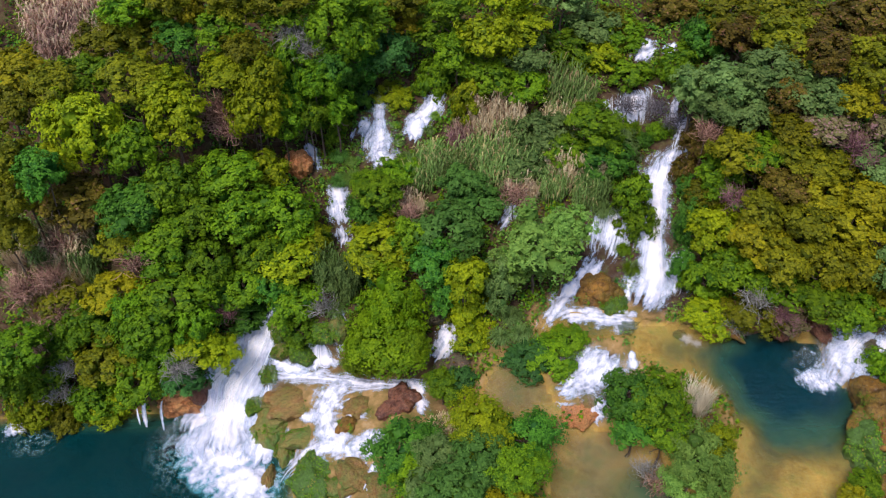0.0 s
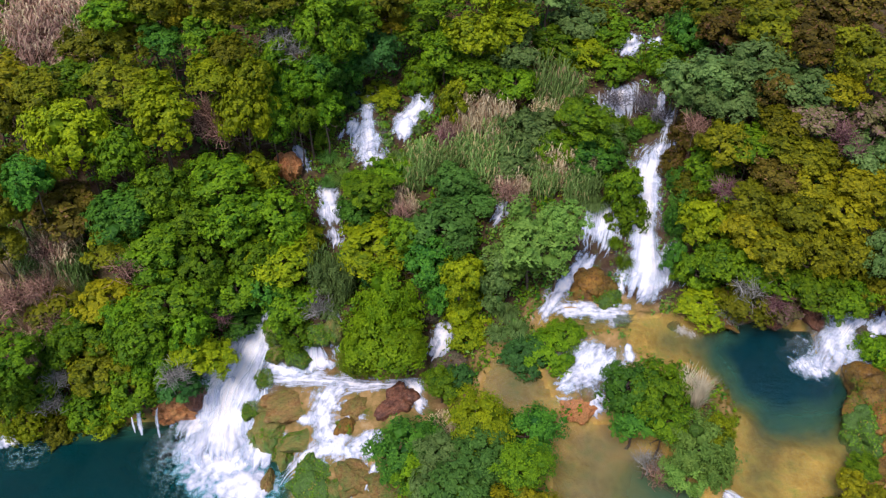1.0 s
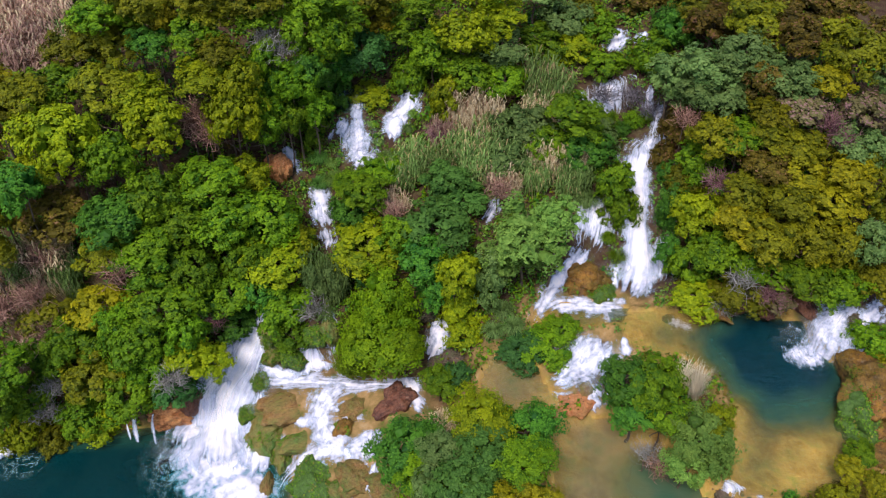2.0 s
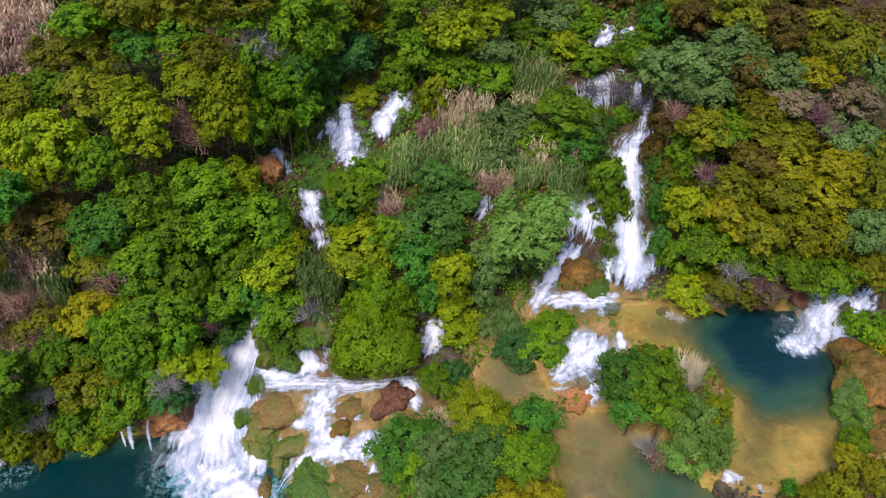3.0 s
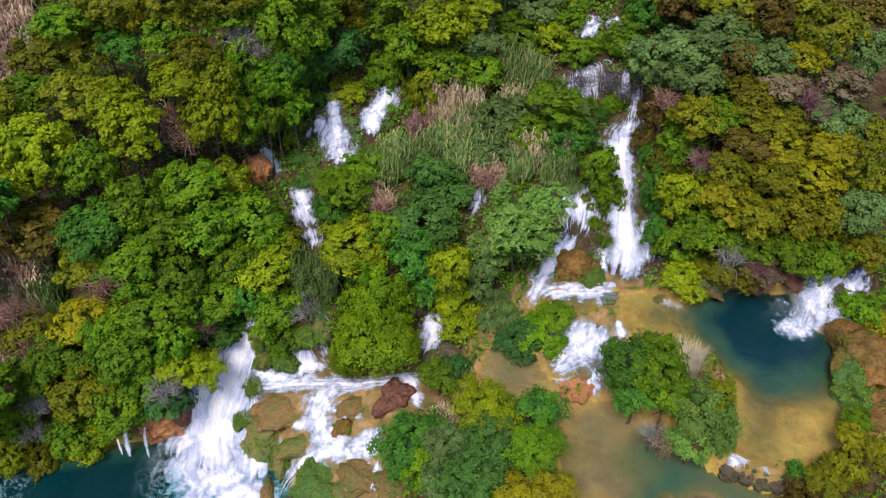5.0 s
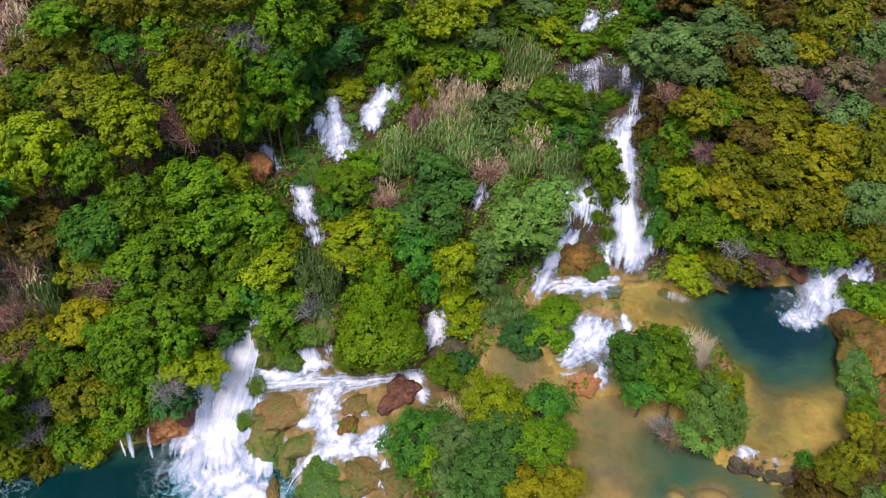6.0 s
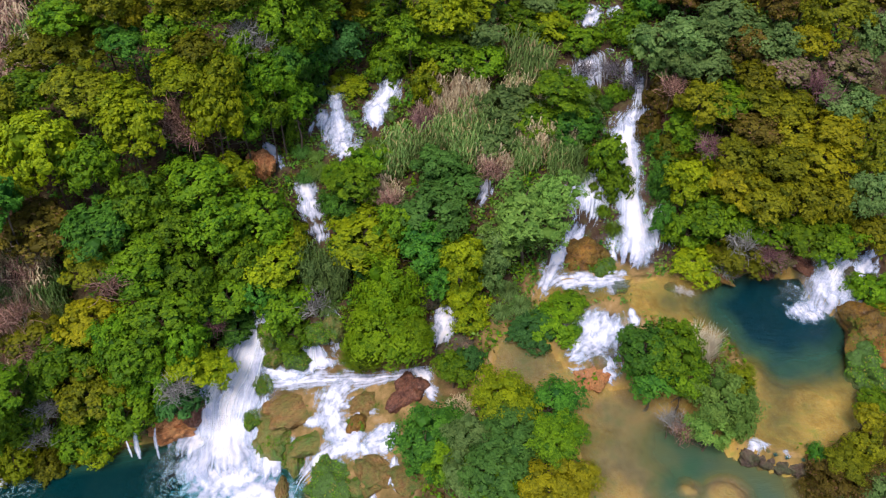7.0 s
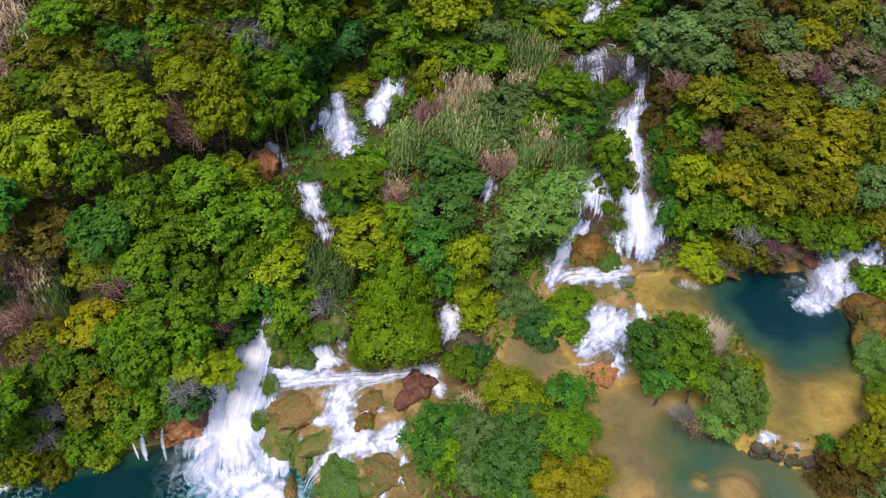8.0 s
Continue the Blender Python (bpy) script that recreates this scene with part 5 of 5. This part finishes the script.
tree(22.1, 41.4, 16.5, 1.69, 1.28, "olive")
tree(19.7, 42.3, 13.7, 2.13, 1.89, "lime")
tree(21.6, 39.8, 14.9, 1.85, 1.53, "gold")
tree(20.7, 39.5, 12.5, 1.89, 1.57, "green")
tree(19.4, 40.1, 10.9, 1.90, 1.91, "green")
tree(23.1, 38.2, 14.9, 1.78, 1.29, "amber")
tree(25.8, 38.2, 14.6, 1.91, 1.68, "amber")
tree(28.0, 37.7, 14.6, 1.83, 1.76, "amber")
tree(29.8, 36.9, 15.7, 1.52, 1.74, "sage")
tree(23.2, 37.9, 12.5, 1.94, 1.17, "green")
tree(25.8, 36.6, 12.7, 2.03, 1.22, "green")
tree(28.1, 35.7, 12.4, 1.67, 1.27, "green")
tree(30.1, 35.9, 13.0, 1.67, 1.27, "amber")
tree(19.6, 38.4, 9.3, 2.16, 1.29, "lime")
tree(21.8, 37.3, 10.8, 1.88, 1.13, "olive")
tree(23.9, 36.7, 11.2, 1.75, 1.05, "mauve")
tree(18.6, 44.3, 12.1, 1.32, 2.11, "deep", FINE)
tree(29.6, 32.8, 10.3, 1.58, 1.27, "green")
tree(30.2, 31.6, 10.0, 1.18, 1.18, "gold")
tree(-26.6, 40.9, 7.1, 2.26, 1.36, "olive")
tree(-22.6, 40.1, 8.6, 1.86, 1.17, "gold")
tree(-24.5, 39.0, 6.4, 2.12, 1.53, "leaf")
tree(-20.7, 38.3, 8.9, 1.66, 1.17, "leaf")
tree(-17.6, 39.0, 10.0, 2.17, 1.32, "green")
tree(-19.6, 36.7, 8.6, 1.87, 1.64, "leaf")
tree(-16.3, 37.5, 8.2, 1.79, 1.79, "leaf")
tree(-16.3, 36.5, 7.1, 1.67, 1.00, "lime")
tree(-14.8, 37.1, 6.1, 1.47, 1.14, "lime")
tree(-26.0, 38.3, 5.8, 1.83, 1.84, "leaf")
tree(-22.9, 36.6, 5.1, 2.09, 1.52, "olive")
tree(-24.5, 36.3, 1.8, 1.89, 1.47, "leaf")
tree(-23.5, 35.7, 1.1, 1.76, 1.24, "lime")
tree(-20.5, 35.9, 4.5, 2.10, 1.52, "green")
tree(-18.5, 36.0, 6.7, 1.66, 1.67, "leaf")
tree(-17.1, 35.3, 5.1, 1.61, 0.96, "teal")
tree(-27.8, 36.4, 3.5, 1.95, 1.46, "green")
tree(-28.7, 35.1, 1.5, 1.72, 1.73, "lime")
tree(-26.7, 35.3, 0.2, 1.63, 1.29, "olive")
tree(-13.5, 41.1, 8.9, 1.90, 1.14, "green")
tree(-15.2, 40.1, 8.4, 1.48, 0.96, "deep")
tree(-12.3, 42.8, 10.1, 2.00, 1.49, "leaf")
tree(-10.3, 42.5, 9.9, 2.09, 1.25, "lime")
tree(-16.0, 41.6, 10.4, 2.03, 1.63, "leaf")
tree(-19.1, 41.5, 11.5, 2.19, 1.31, "leaf")
tree(-21.9, 42.6, 11.7, 1.93, 1.16, "olive")
tree(-13.7, 40.4, 6.3, 2.03, 1.22, "deep")
tree(-11.6, 41.0, 8.4, 1.51, 1.51, "deep")
tree(-9.7, 40.0, 7.8, 1.88, 1.46, "green")
tree(-9.3, 39.1, 6.0, 1.37, 1.20, "leaf")
tree(-6.8, 41.4, 8.7, 1.52, 1.68, "sage", LOOSE)
tree(-5.2, 43.0, 8.6, 1.39, 1.71, "teal")
tree(-2.7, 39.0, 9.0, 2.13, 2.87, "vivid", FINE)
tree(-2.9, 36.9, 7.6, 3.00, 1.80, "vivid", DOMES)
tree(-4.7, 36.9, 5.8, 1.66, 1.14, "vivid", DOMES)
tree(-1.3, 36.3, 7.8, 1.3, 1.3, "vivid", DOMES)
tree(2.5, 38.8, 11.9, 1.68, 1.68, "lime")
tree(2.9, 39.3, 8.2, 1.60, 1.92, "lime")
tree(2.9, 37.5, 7.3, 1.44, 1.10, "lime")
tree(1.1, 39.8, 9.6, 1.58, 1.74, "deep")
tree(4.7, 39.7, 10.4, 1.49, 2.15, "sage", LOOSE)
tree(8.5, 35.5, 7.8, 1.86, 1.12, "green")
tree(6.8, 35.6, 7.6, 1.88, 1.13, "teal")
tree(9.7, 36.8, 8.2, 1.28, 0.83, "green")
tree(1.0, 33.4, 7.1, 1.42, 0.85, "green")
tree(2.1, 34.1, 7.1, 1.04, 0.63, "teal")
tree(-1.3, 28.5, 7.2, 2.33, 1.40, "deep", FINE)
tree(-1.7, 28.0, 5.3, 1.35, 1.20, "deep")
tree(-0.6, 26.4, 7.5, 1.77, 1.06, "green")
tree(3.1, 28.8, 9.5, 2.01, 1.20, "lime", FINE)
tree(6.0, 28.7, 8.1, 2.27, 1.36, "deep", FINE)
tree(3.0, 25.9, 9.6, 1.92, 1.19, "jade", FINE)
tree(0.8, 26.9, 9.0, 1.55, 0.94, "sage", FINE)
tree(1.4, 23.8, 9.9, 1.82, 1.09, "jade")
tree(5.1, 25.0, 10.7, 1.55, 0.93, "green", FINE)
tree(12.3, 30.3, 11.0, 1.68, 1.40, "deep")
tree(13.8, 29.4, 11.4, 1.80, 1.52, "green")
tree(12.6, 28.7, 9.9, 1.75, 1.30, "deep")
tree(14.3, 27.9, 10.3, 1.44, 0.99, "green")
tree(15.7, 26.0, 10.4, 1.88, 1.75, "mint", FINE)
tree(14.9, 25.2, 8.8, 1.48, 1.20, "mint", LOOSE)
tree(16.9, 26.8, 10.9, 1.13, 1.14, "lime", FINE)
tree(17.0, 25.5, 8.7, 1.22, 1.73, "mint", LOOSE)
tree(26.1, 23.1, 8.8, 1.20, 0.75, "amber")
tree(23.4, 22.1, 9.0, 1.44, 0.86, "umber", FINE)
tree(-29.8, 51.4, 19.6, 2.31, 1.39, "gold")
tree(-26.7, 50.0, 19.8, 1.86, 1.12, "olive")
tree(-29.4, 48.4, 18.8, 1.85, 1.61, "olive")
tree(-28.6, 44.5, 16.8, 1.80, 1.81, "olive")
tree(-26.2, 43.2, 16.9, 1.66, 1.88, "deep")
tree(-28.8, 42.7, 14.8, 1.45, 1.45, "olive")
tree(-27.8, 35.5, 8.1, 1.79, 1.07, "leaf")
tree(-28.3, 34.3, 6.5, 1.68, 1.36, "leaf")
tree(-29.0, 41.7, 12.7, 1.55, 0.93, "olive")
tree(28.0, 52.2, 23.9, 2.53, 1.52, "umber")
tree(30.3, 52.4, 24.7, 2.24, 1.34, "umber")
tree(25.8, 54.8, 23.3, 2.46, 1.48, "olive")
tree(23.1, 58.4, 21.4, 2.36, 1.41, "olive")
tree(20.0, 64.0, 18.9, 2.37, 1.42, "umber")
tree(14.7, 62.8, 17.8, 2.22, 1.73, "olive")
tree(21.3, 59.3, 18.8, 1.56, 2.49, "deep")
tree(10.4, 61.6, 20.9, 2.12, 1.27, "sage")
tree(5.7, 59.7, 22.0, 2.37, 1.42, "lime")
tree(1.3, 60.1, 21.5, 2.39, 1.43, "green")
tree(-3.1, 60.8, 21.0, 2.41, 1.45, "olive")
tree(-7.1, 57.4, 22.7, 2.28, 1.37, "green")
tree(-11.1, 55.9, 23.4, 2.22, 1.33, "olive")
tree(-14.8, 54.8, 24.5, 2.16, 1.30, "olive")
tree(-18.9, 54.8, 23.8, 2.18, 1.31, "olive")
tree(-22.2, 54.5, 23.0, 1.77, 1.06, "green")
tree(29.8, 42.6, 17.6, 1.65, 1.88, "olive")
tree(29.8, 38.3, 12.3, 1.79, 1.79, "olive")
tree(23.8, 23.5, 10.3, 0.91, 0.77, "gold")
tree(25.7, 25.3, 9.1, 1.03, 0.62, "green")
tree(4.3, 22.7, 9.3, 1.82, 1.09, "gold", FINE)
tree(5.7, 22.8, 9.7, 1.50, 1.24, "gold", FINE)
tree(1.4, 23.5, 8.9, 1.84, 1.10, "green")
tree(0.1, 24.6, 8.7, 1.41, 0.99, "sage")
tree(-0.3, 27.6, 6.3, 1.44, 0.87, "green")
tree(21.1, 21.0, 8.3, 1.77, 1.06, "umber", FINE)
tree(22.9, 21.9, 9.7, 1.03, 1.28, "amber")
tree(20.5, 21.1, 7.1, 1.25, 0.81, "umber", FINE)
tree(22.7, 20.0, 7.5, 1.71, 1.02, "sage", FINE)
tree(21.5, 21.3, 9.5, 1.15, 0.69, "olive", FINE)
tree(-8.6, 53.2, 17.9, 1.5, 1.6, "leaf")
tree(-7.3, 53.6, 15.7, 1.5, 1.4, "leaf")
tree(-9.4, 52.6, 15.3, 1.3, 1.4, "green")
tree(-7.7, 54.5, 18.5, 1.4, 1.2, "deep")
tree(20.7, 22.7, 8.6, 0.6, 0.5, "deep", FINE)
tree(18.8, 41.4, 9.8, 0.9, 1.1, "deep", FINE)
tree(18.8, 47.0, 13.4, 0.8, 0.9, "deep", FINE)
tree(17.5, 53.0, 14.1, 0.9, 0.7, "green", FINE)
tree(16.5, 52.2, 13.8, 0.7, 0.6, "deep", FINE)
tree(18.4, 52.7, 14.5, 0.6, 0.6, "green", FINE)
tree(19.2, 48.6, 14.0, 0.7, 0.7, "umber", FINE)


# ---- reeds and sedges ----
reed_clump(4.1, 54.0, 3.6, 1.5, "straw")
reed_clump(5.8, 53.5, 3.4, 1.5, "straw")
reed_clump(6.3, 51.9, 3.0, 1.5, "reed")
reed_clump(10.2, 55.0, 4.0, 1.65, "reed")
reed_clump(11.4, 54.1, 3.6, 1.5, "reed")
reed_clump(9.5, 53.3, 2.8, 1.2, "straw")
reed_clump(6.5, 50.3, 3.0, 1.5, "reed")
reed_clump(4.7, 49.5, 2.8, 1.5, "reed")
reed_clump(3.5, 51.0, 2.8, 1.5, "reed")
reed_clump(8.2, 50.3, 2.6, 1.35, "reed")
reed_clump(6.7, 48.5, 2.6, 1.275, "straw")
reed_clump(10.5, 48.5, 3.0, 1.2, "straw")
reed_clump(9.1, 47.6, 2.6, 1.2, "reed")
reed_clump(11.3, 46.8, 2.6, 1.2, "reed")
reed_clump(0.3, 51.0, 3.0, 1.425, "reed")
reed_clump(-0.9, 50.0, 2.8, 1.35, "reed")
reed_clump(1.3, 50.2, 2.8, 1.35, "reed")
reed_clump(-2.4, 48.0, 2.4, 1.2, "straw")
reed_clump(-1.3, 47.4, 2.2, 1.05, "straw")
reed_clump(2.4, 52.8, 2.6, 0.975, "heather")
reed_clump(-7.6, 53.3, 2.4, 1.2, "jade", HANGS)
reed_clump(-6.3, 51.3, 2.6, 1.35, "mint", HANGS)
reed_clump(-7.4, 51.0, 2.2, 1.2, "jade", HANGS)
reed_clump(-1.9, 52.1, 2.2, 1.2, "sage", HANGS)
reed_clump(-7.6, 42.4, 3.0, 1.275, "sage")
reed_clump(-6.2, 41.2, 3.0, 1.275, "sage")
reed_clump(-6.9, 39.7, 2.4, 1.2, "sage", HANGS)
reed_clump(5.7, 38.5, 3.2, 1.35, "sage", HANGS)
reed_clump(6.3, 37.1, 2.8, 1.275, "sage", HANGS)
reed_clump(4.9, 37.0, 2.6, 1.2, "sage", HANGS)
reed_clump(12.6, 45.9, 3.0, 1.5, "sage", HANGS)
reed_clump(12.0, 47.2, 2.6, 1.35, "sage")
reed_clump(14.7, 42.5, 2.6, 1.05, "green", HANGS)
reed_clump(14.1, 43.6, 2.4, 0.9, "green", HANGS)
reed_clump(16.7, 31.4, 3.2, 1.2, "pale", SPEARS)
reed_clump(17.5, 30.9, 3.0, 1.125, "pale", SPEARS)
reed_clump(17.1, 30.4, 2.4, 1.05, "pale", SPEARS)
reed_clump(-27.7, 45.2, 3.4, 1.8, "straw", SPEARS)
reed_clump(-26.5, 44.1, 3.4, 1.8, "straw")
reed_clump(-28.1, 44.0, 3.4, 1.8, "sage")
reed_clump(-25.5, 43.3, 3.0, 1.35, "sage")
reed_clump(-28.1, 42.4, 3.4, 1.65, "heather", SPEARS)
reed_clump(-28.5, 40.3, 3.2, 1.5, "heather", SPEARS)
reed_clump(-27.8, 38.7, 2.6, 1.35, "heather")
reed_clump(-25.9, 34.1, 2.2, 1.5, "straw", HANGS)
reed_clump(-27.3, 34.9, 2.0, 1.2, "straw", HANGS)
reed_clump(-29.0, 63.4, 3.0, 2.1, "heather")
reed_clump(-29.4, 60.8, 3.0, 2.1, "heather")
reed_clump(-27.4, 58.5, 2.8, 1.95, "heather")
reed_clump(-29.9, 58.6, 3.0, 2.1, "heather")
reed_clump(-27.2, 62.0, 2.6, 1.8, "reed")
reed_clump(-31.7, 61.7, 3.0, 2.1, "heather")
reed_clump(-31.9, 64.8, 3.0, 2.1, "heather")
reed_clump(-29.9, 65.9, 3.0, 2.1, "heather")
reed_clump(-30.5, 45.2, 3.4, 1.8, "sage", SPEARS)
reed_clump(-30.8, 43.6, 3.4, 1.8, "straw", SPEARS)
reed_clump(-30.4, 41.7, 3.4, 1.65, "heather", SPEARS)
reed_clump(1.0, 31.0, 1.6, 0.9, "straw")
reed_clump(4.0, 53.2, 2.8, 1.1, "straw")
reed_clump(5.8, 51.9, 2.6, 1.0, "straw")
reed_clump(6.1, 49.0, 2.4, 1.0, "heather")
reed_clump(11.5, 51.5, 2.8, 0.9, "straw")
reed_clump(12.2, 48.6, 2.4, 0.9, "straw")
reed_clump(9.8, 53.6, 2.8, 1.0, "reed")
reed_clump(7.3, 47.8, 2.2, 0.9, "straw")
reed_clump(2.8, 50.5, 2.6, 1.1, "reed")
reed_clump(2.0, 52.8, 2.0, 0.8, "heather")
reed_clump(9.5, 49.4, 2.6, 1.0, "straw")
reed_clump(-27.7, 42.8, 4.2, 1.9, "straw", SPEARS)
reed_clump(-26.0, 42.4, 4.0, 1.8, "straw", SPEARS)
reed_clump(-24.7, 41.9, 3.6, 1.4, "sage", SPEARS)
reed_clump(-27.1, 41.5, 3.6, 1.6, "pale", SPEARS)
reed_clump(-28.4, 40.9, 3.6, 1.6, "heather", SPEARS)
reed_clump(-28.1, 37.9, 3.4, 1.5, "heather", SPEARS)
reed_clump(-27.7, 36.8, 3.0, 1.4, "heather", SPEARS)
reed_clump(-25.3, 40.9, 3.4, 1.2, "straw", SPEARS)
reed_clump(-6.6, 53.1, 1.8, 0.9, "mint", HANGS)
reed_clump(-2.9, 51.5, 1.6, 0.9, "mint", HANGS)
reed_clump(-2.7, 53.8, 1.3, 0.7, "sage", HANGS)
reed_clump(-3.1, 55.7, 1.2, 0.6, "mint", HANGS)
reed_clump(-0.3, 54.6, 1.8, 0.8, "sage", HANGS)
reed_clump(0.2, 56.1, 1.6, 0.7, "mint", HANGS)


# ---- bare shrubs ----
bare_shrub(-15.8, 51.8, 1.6, "red", 16.3)
bare_shrub(-15.0, 50.2, 1.4, "red", 15.5)
bare_shrub(-16.3, 51.1, 1.3, "red", 15.7)
bare_shrub(27.3, 43.3, 1.1, "purple", 20.3)
bare_shrub(28.0, 42.3, 1.0, "purple", 19.8)
bare_shrub(20.3, 42.1, 1.0, "purple", 16.5)
bare_shrub(-10.6, 55.1, 1.4, "grey", 20.7)
bare_shrub(-9.5, 54.8, 1.2, "grey", 19.7)
bare_shrub(-16.9, 34.6, 1.2, "grey", 7.0)
bare_shrub(13.0, 26.3, 0.8, "grey", 8.6)
bare_shrub(13.6, 25.6, 0.9, "red", 8.2)
bare_shrub(17.4, 54.1, 1.2, "dark", 15.5)
bare_shrub(15.1, 54.2, 1.1, "dark", 15.6)
bare_shrub(18.5, 52.5, 1.0, "dark", 15.3)
bare_shrub(-20.3, 40.3, 1.2, "red", 11.6)
bare_shrub(-7.7, 39.7, 1.1, "grey", 8.0)
bare_shrub(-26.6, 35.5, 1.1, "grey", 2.7)
bare_shrub(-25.6, 36.2, 1.0, "grey", 4.8)
bare_shrub(-1.6, 45.4, 1.1, "red", 11.6)
bare_shrub(6.2, 46.9, 1.2, "red", 12.5)
bare_shrub(1.9, 52.3, 1.0, "purple", 13.8)
bare_shrub(19.3, 47.4, 1.1, "red", 18.0)
bare_shrub(21.7, 37.1, 1.2, "grey", 12.0)
bare_shrub(23.4, 36.2, 1.1, "purple", 11.6)
bare_shrub(7.7, 57.2, 1.3, "red", 17.8)
bare_shrub(-14.5, 39.2, 1.0, "purple", 7.7)
bare_shrub(21.0, 36.9, 0.9, "grey", 9.5)
bare_shrub(-27.0, 43.1, 1.4, "red", 10.5)
bare_shrub(-27.4, 41.2, 1.4, "red", 8.6)
bare_shrub(-26.5, 39.3, 1.3, "red", 7.1)
bare_shrub(-29.2, 40.6, 1.4, "red", 8.2)
bare_shrub(17.8, 36.7, 0.45, "pale", 8.2)
bare_shrub(18.4, 36.4, 0.35, "pale", 8.2)
bare_shrub(21.3, 37.4, 0.7, "red", 8.9)
bare_shrub(22.5, 37.4, 0.6, "grey", 8.9)


# ---- undergrowth and moss ----
def carpet(name, count, seed, tone, label, leaf, tuft, where, clear=0.9):
    """Low plants over the ground, too many to count."""
    rng = np.random.default_rng(seed)
    x, y = rng.uniform(-36, 36, count), rng.uniform(20, 72, count)
    free = np.ones(count, bool)
    for level, depth, deep, reach, outline in POOLS:
        free &= shore(outline, x, y) > 0.25
    for flow in FLOWS:
        for fx, fy, fw in flow[::4]:
            free &= (x - fx) ** 2 + (y - fy) ** 2 > (fw * clear) ** 2
    free &= where(x, y)
    x, y = x[free], y[free]
    z = height(x, y)
    up = z > LAKE + 0.1
    x, y, z = x[up], y[up], z[up]
    per = 6
    size = rng.uniform(0.4, 1.0, len(x)) * tuft
    off = rng.normal(0, 1, (len(x), per, 3)) * np.array([0.5, 0.5, 0.35]) + np.array([0, 0, 0.55])
    p = np.stack([x, y, z], 1)[:, None] + off * size[:, None, None]
    nrm = off + np.array([0, 0, 0.6])
    v = leaf_cards(p.reshape(-1, 3), nrm.reshape(-1, 3), leaf, rng)
    ob = link_mesh(name, v.tolist(), quads(v), LEAF[tone], smooth_faces=False)
    attribute(ob, "sprig", np.repeat(rng.uniform(0, 1, len(x)), per * 4))
    return tagged(ob, label, "plants", kind="stuff")


def tufa_place(x, y):
    mound = np.hypot((x + 6) / 7.5, (y - 33) / 7) < 1.0
    return (mound & (height(x, y) < 6)) | (np.hypot(x - 28.6, y - 29.3) < 3.6)


carpet("undergrowth", 12000, 1, "green", "dense green undergrowth covering the slope", 0.15, 0.7, lambda x, y: ~tufa_place(x, y))
carpet("undergrowth", 6000, 2, "deep", "dark ivy and ferns between the trunks", 0.16, 0.6, lambda x, y: ~tufa_place(x, y))
carpet("undergrowth", 3500, 3, "umber", "withered brown plants on the slope", 0.14, 0.7, lambda x, y: ~tufa_place(x, y))
carpet("moss", 17000, 4, "moss", "bright moss and liverwort on wet tufa", 0.05, 0.16, lambda x, y: tufa_place(x, y) & (x < 10) & (fbm(x / 1.6, y / 1.6, 40) > 0.03))


def waterside(x, y):
    near = np.zeros(len(x), bool)
    for flow in FLOWS:
        for fx, fy, fw in flow[::4]:
            near |= (x - fx) ** 2 + (y - fy) ** 2 < (fw + 1.3) ** 2
    return near & ~tufa_place(x, y) & (y > 36)


carpet("waterside_plants", 15000, 5, "moss", "wet moss and ferns beside the falling water", 0.10, 0.42, waterside, 0.6)
carpet("waterside_plants", 8000, 6, "mint", "light green sedge beside the falling water", 0.13, 0.6, waterside, 0.75)


# ---- woods beyond the falls, too many trees to count ----
def far_woods(count, seed, tone, label):
    rng = np.random.default_rng(seed)
    x, y = rng.uniform(-120, 120, count), rng.uniform(-10, 150, count)
    z = height(x, y)
    ok = (z > 0.8) & ((np.abs(x) > 37) | (y > 67)) & ((y > 30) | (np.abs(x) > 40))
    x, y, z = x[ok], y[ok], z[ok]
    r, per = rng.uniform(2.2, 3.8, len(x)), 75
    d = rng.normal(0, 1, (len(x), per, 3))
    d /= np.linalg.norm(d, axis=2)[:, :, None]
    d[:, :, 2] = np.abs(d[:, :, 2]) * 1.2 - 0.45
    p = np.stack([x, y, z + r * 0.9], 1)[:, None] + d * r[:, None, None] * rng.uniform(0.7, 1.05, (len(x), per, 1))
    v = leaf_cards(p.reshape(-1, 3), (d + np.array([0, 0, 0.3])).reshape(-1, 3), 0.56, rng)
    ob = link_mesh("far_woods", v.tolist(), quads(v), LEAF[tone], smooth_faces=False)
    attribute(ob, "sprig", np.repeat(rng.uniform(0, 1, len(x) * per), 4))
    return tagged(ob, label, "woods", kind="stuff")


far_woods(850, 11, "green", "dense green woods covering the slopes beyond")
far_woods(550, 12, "olive", "olive-toned woods covering the slopes beyond")
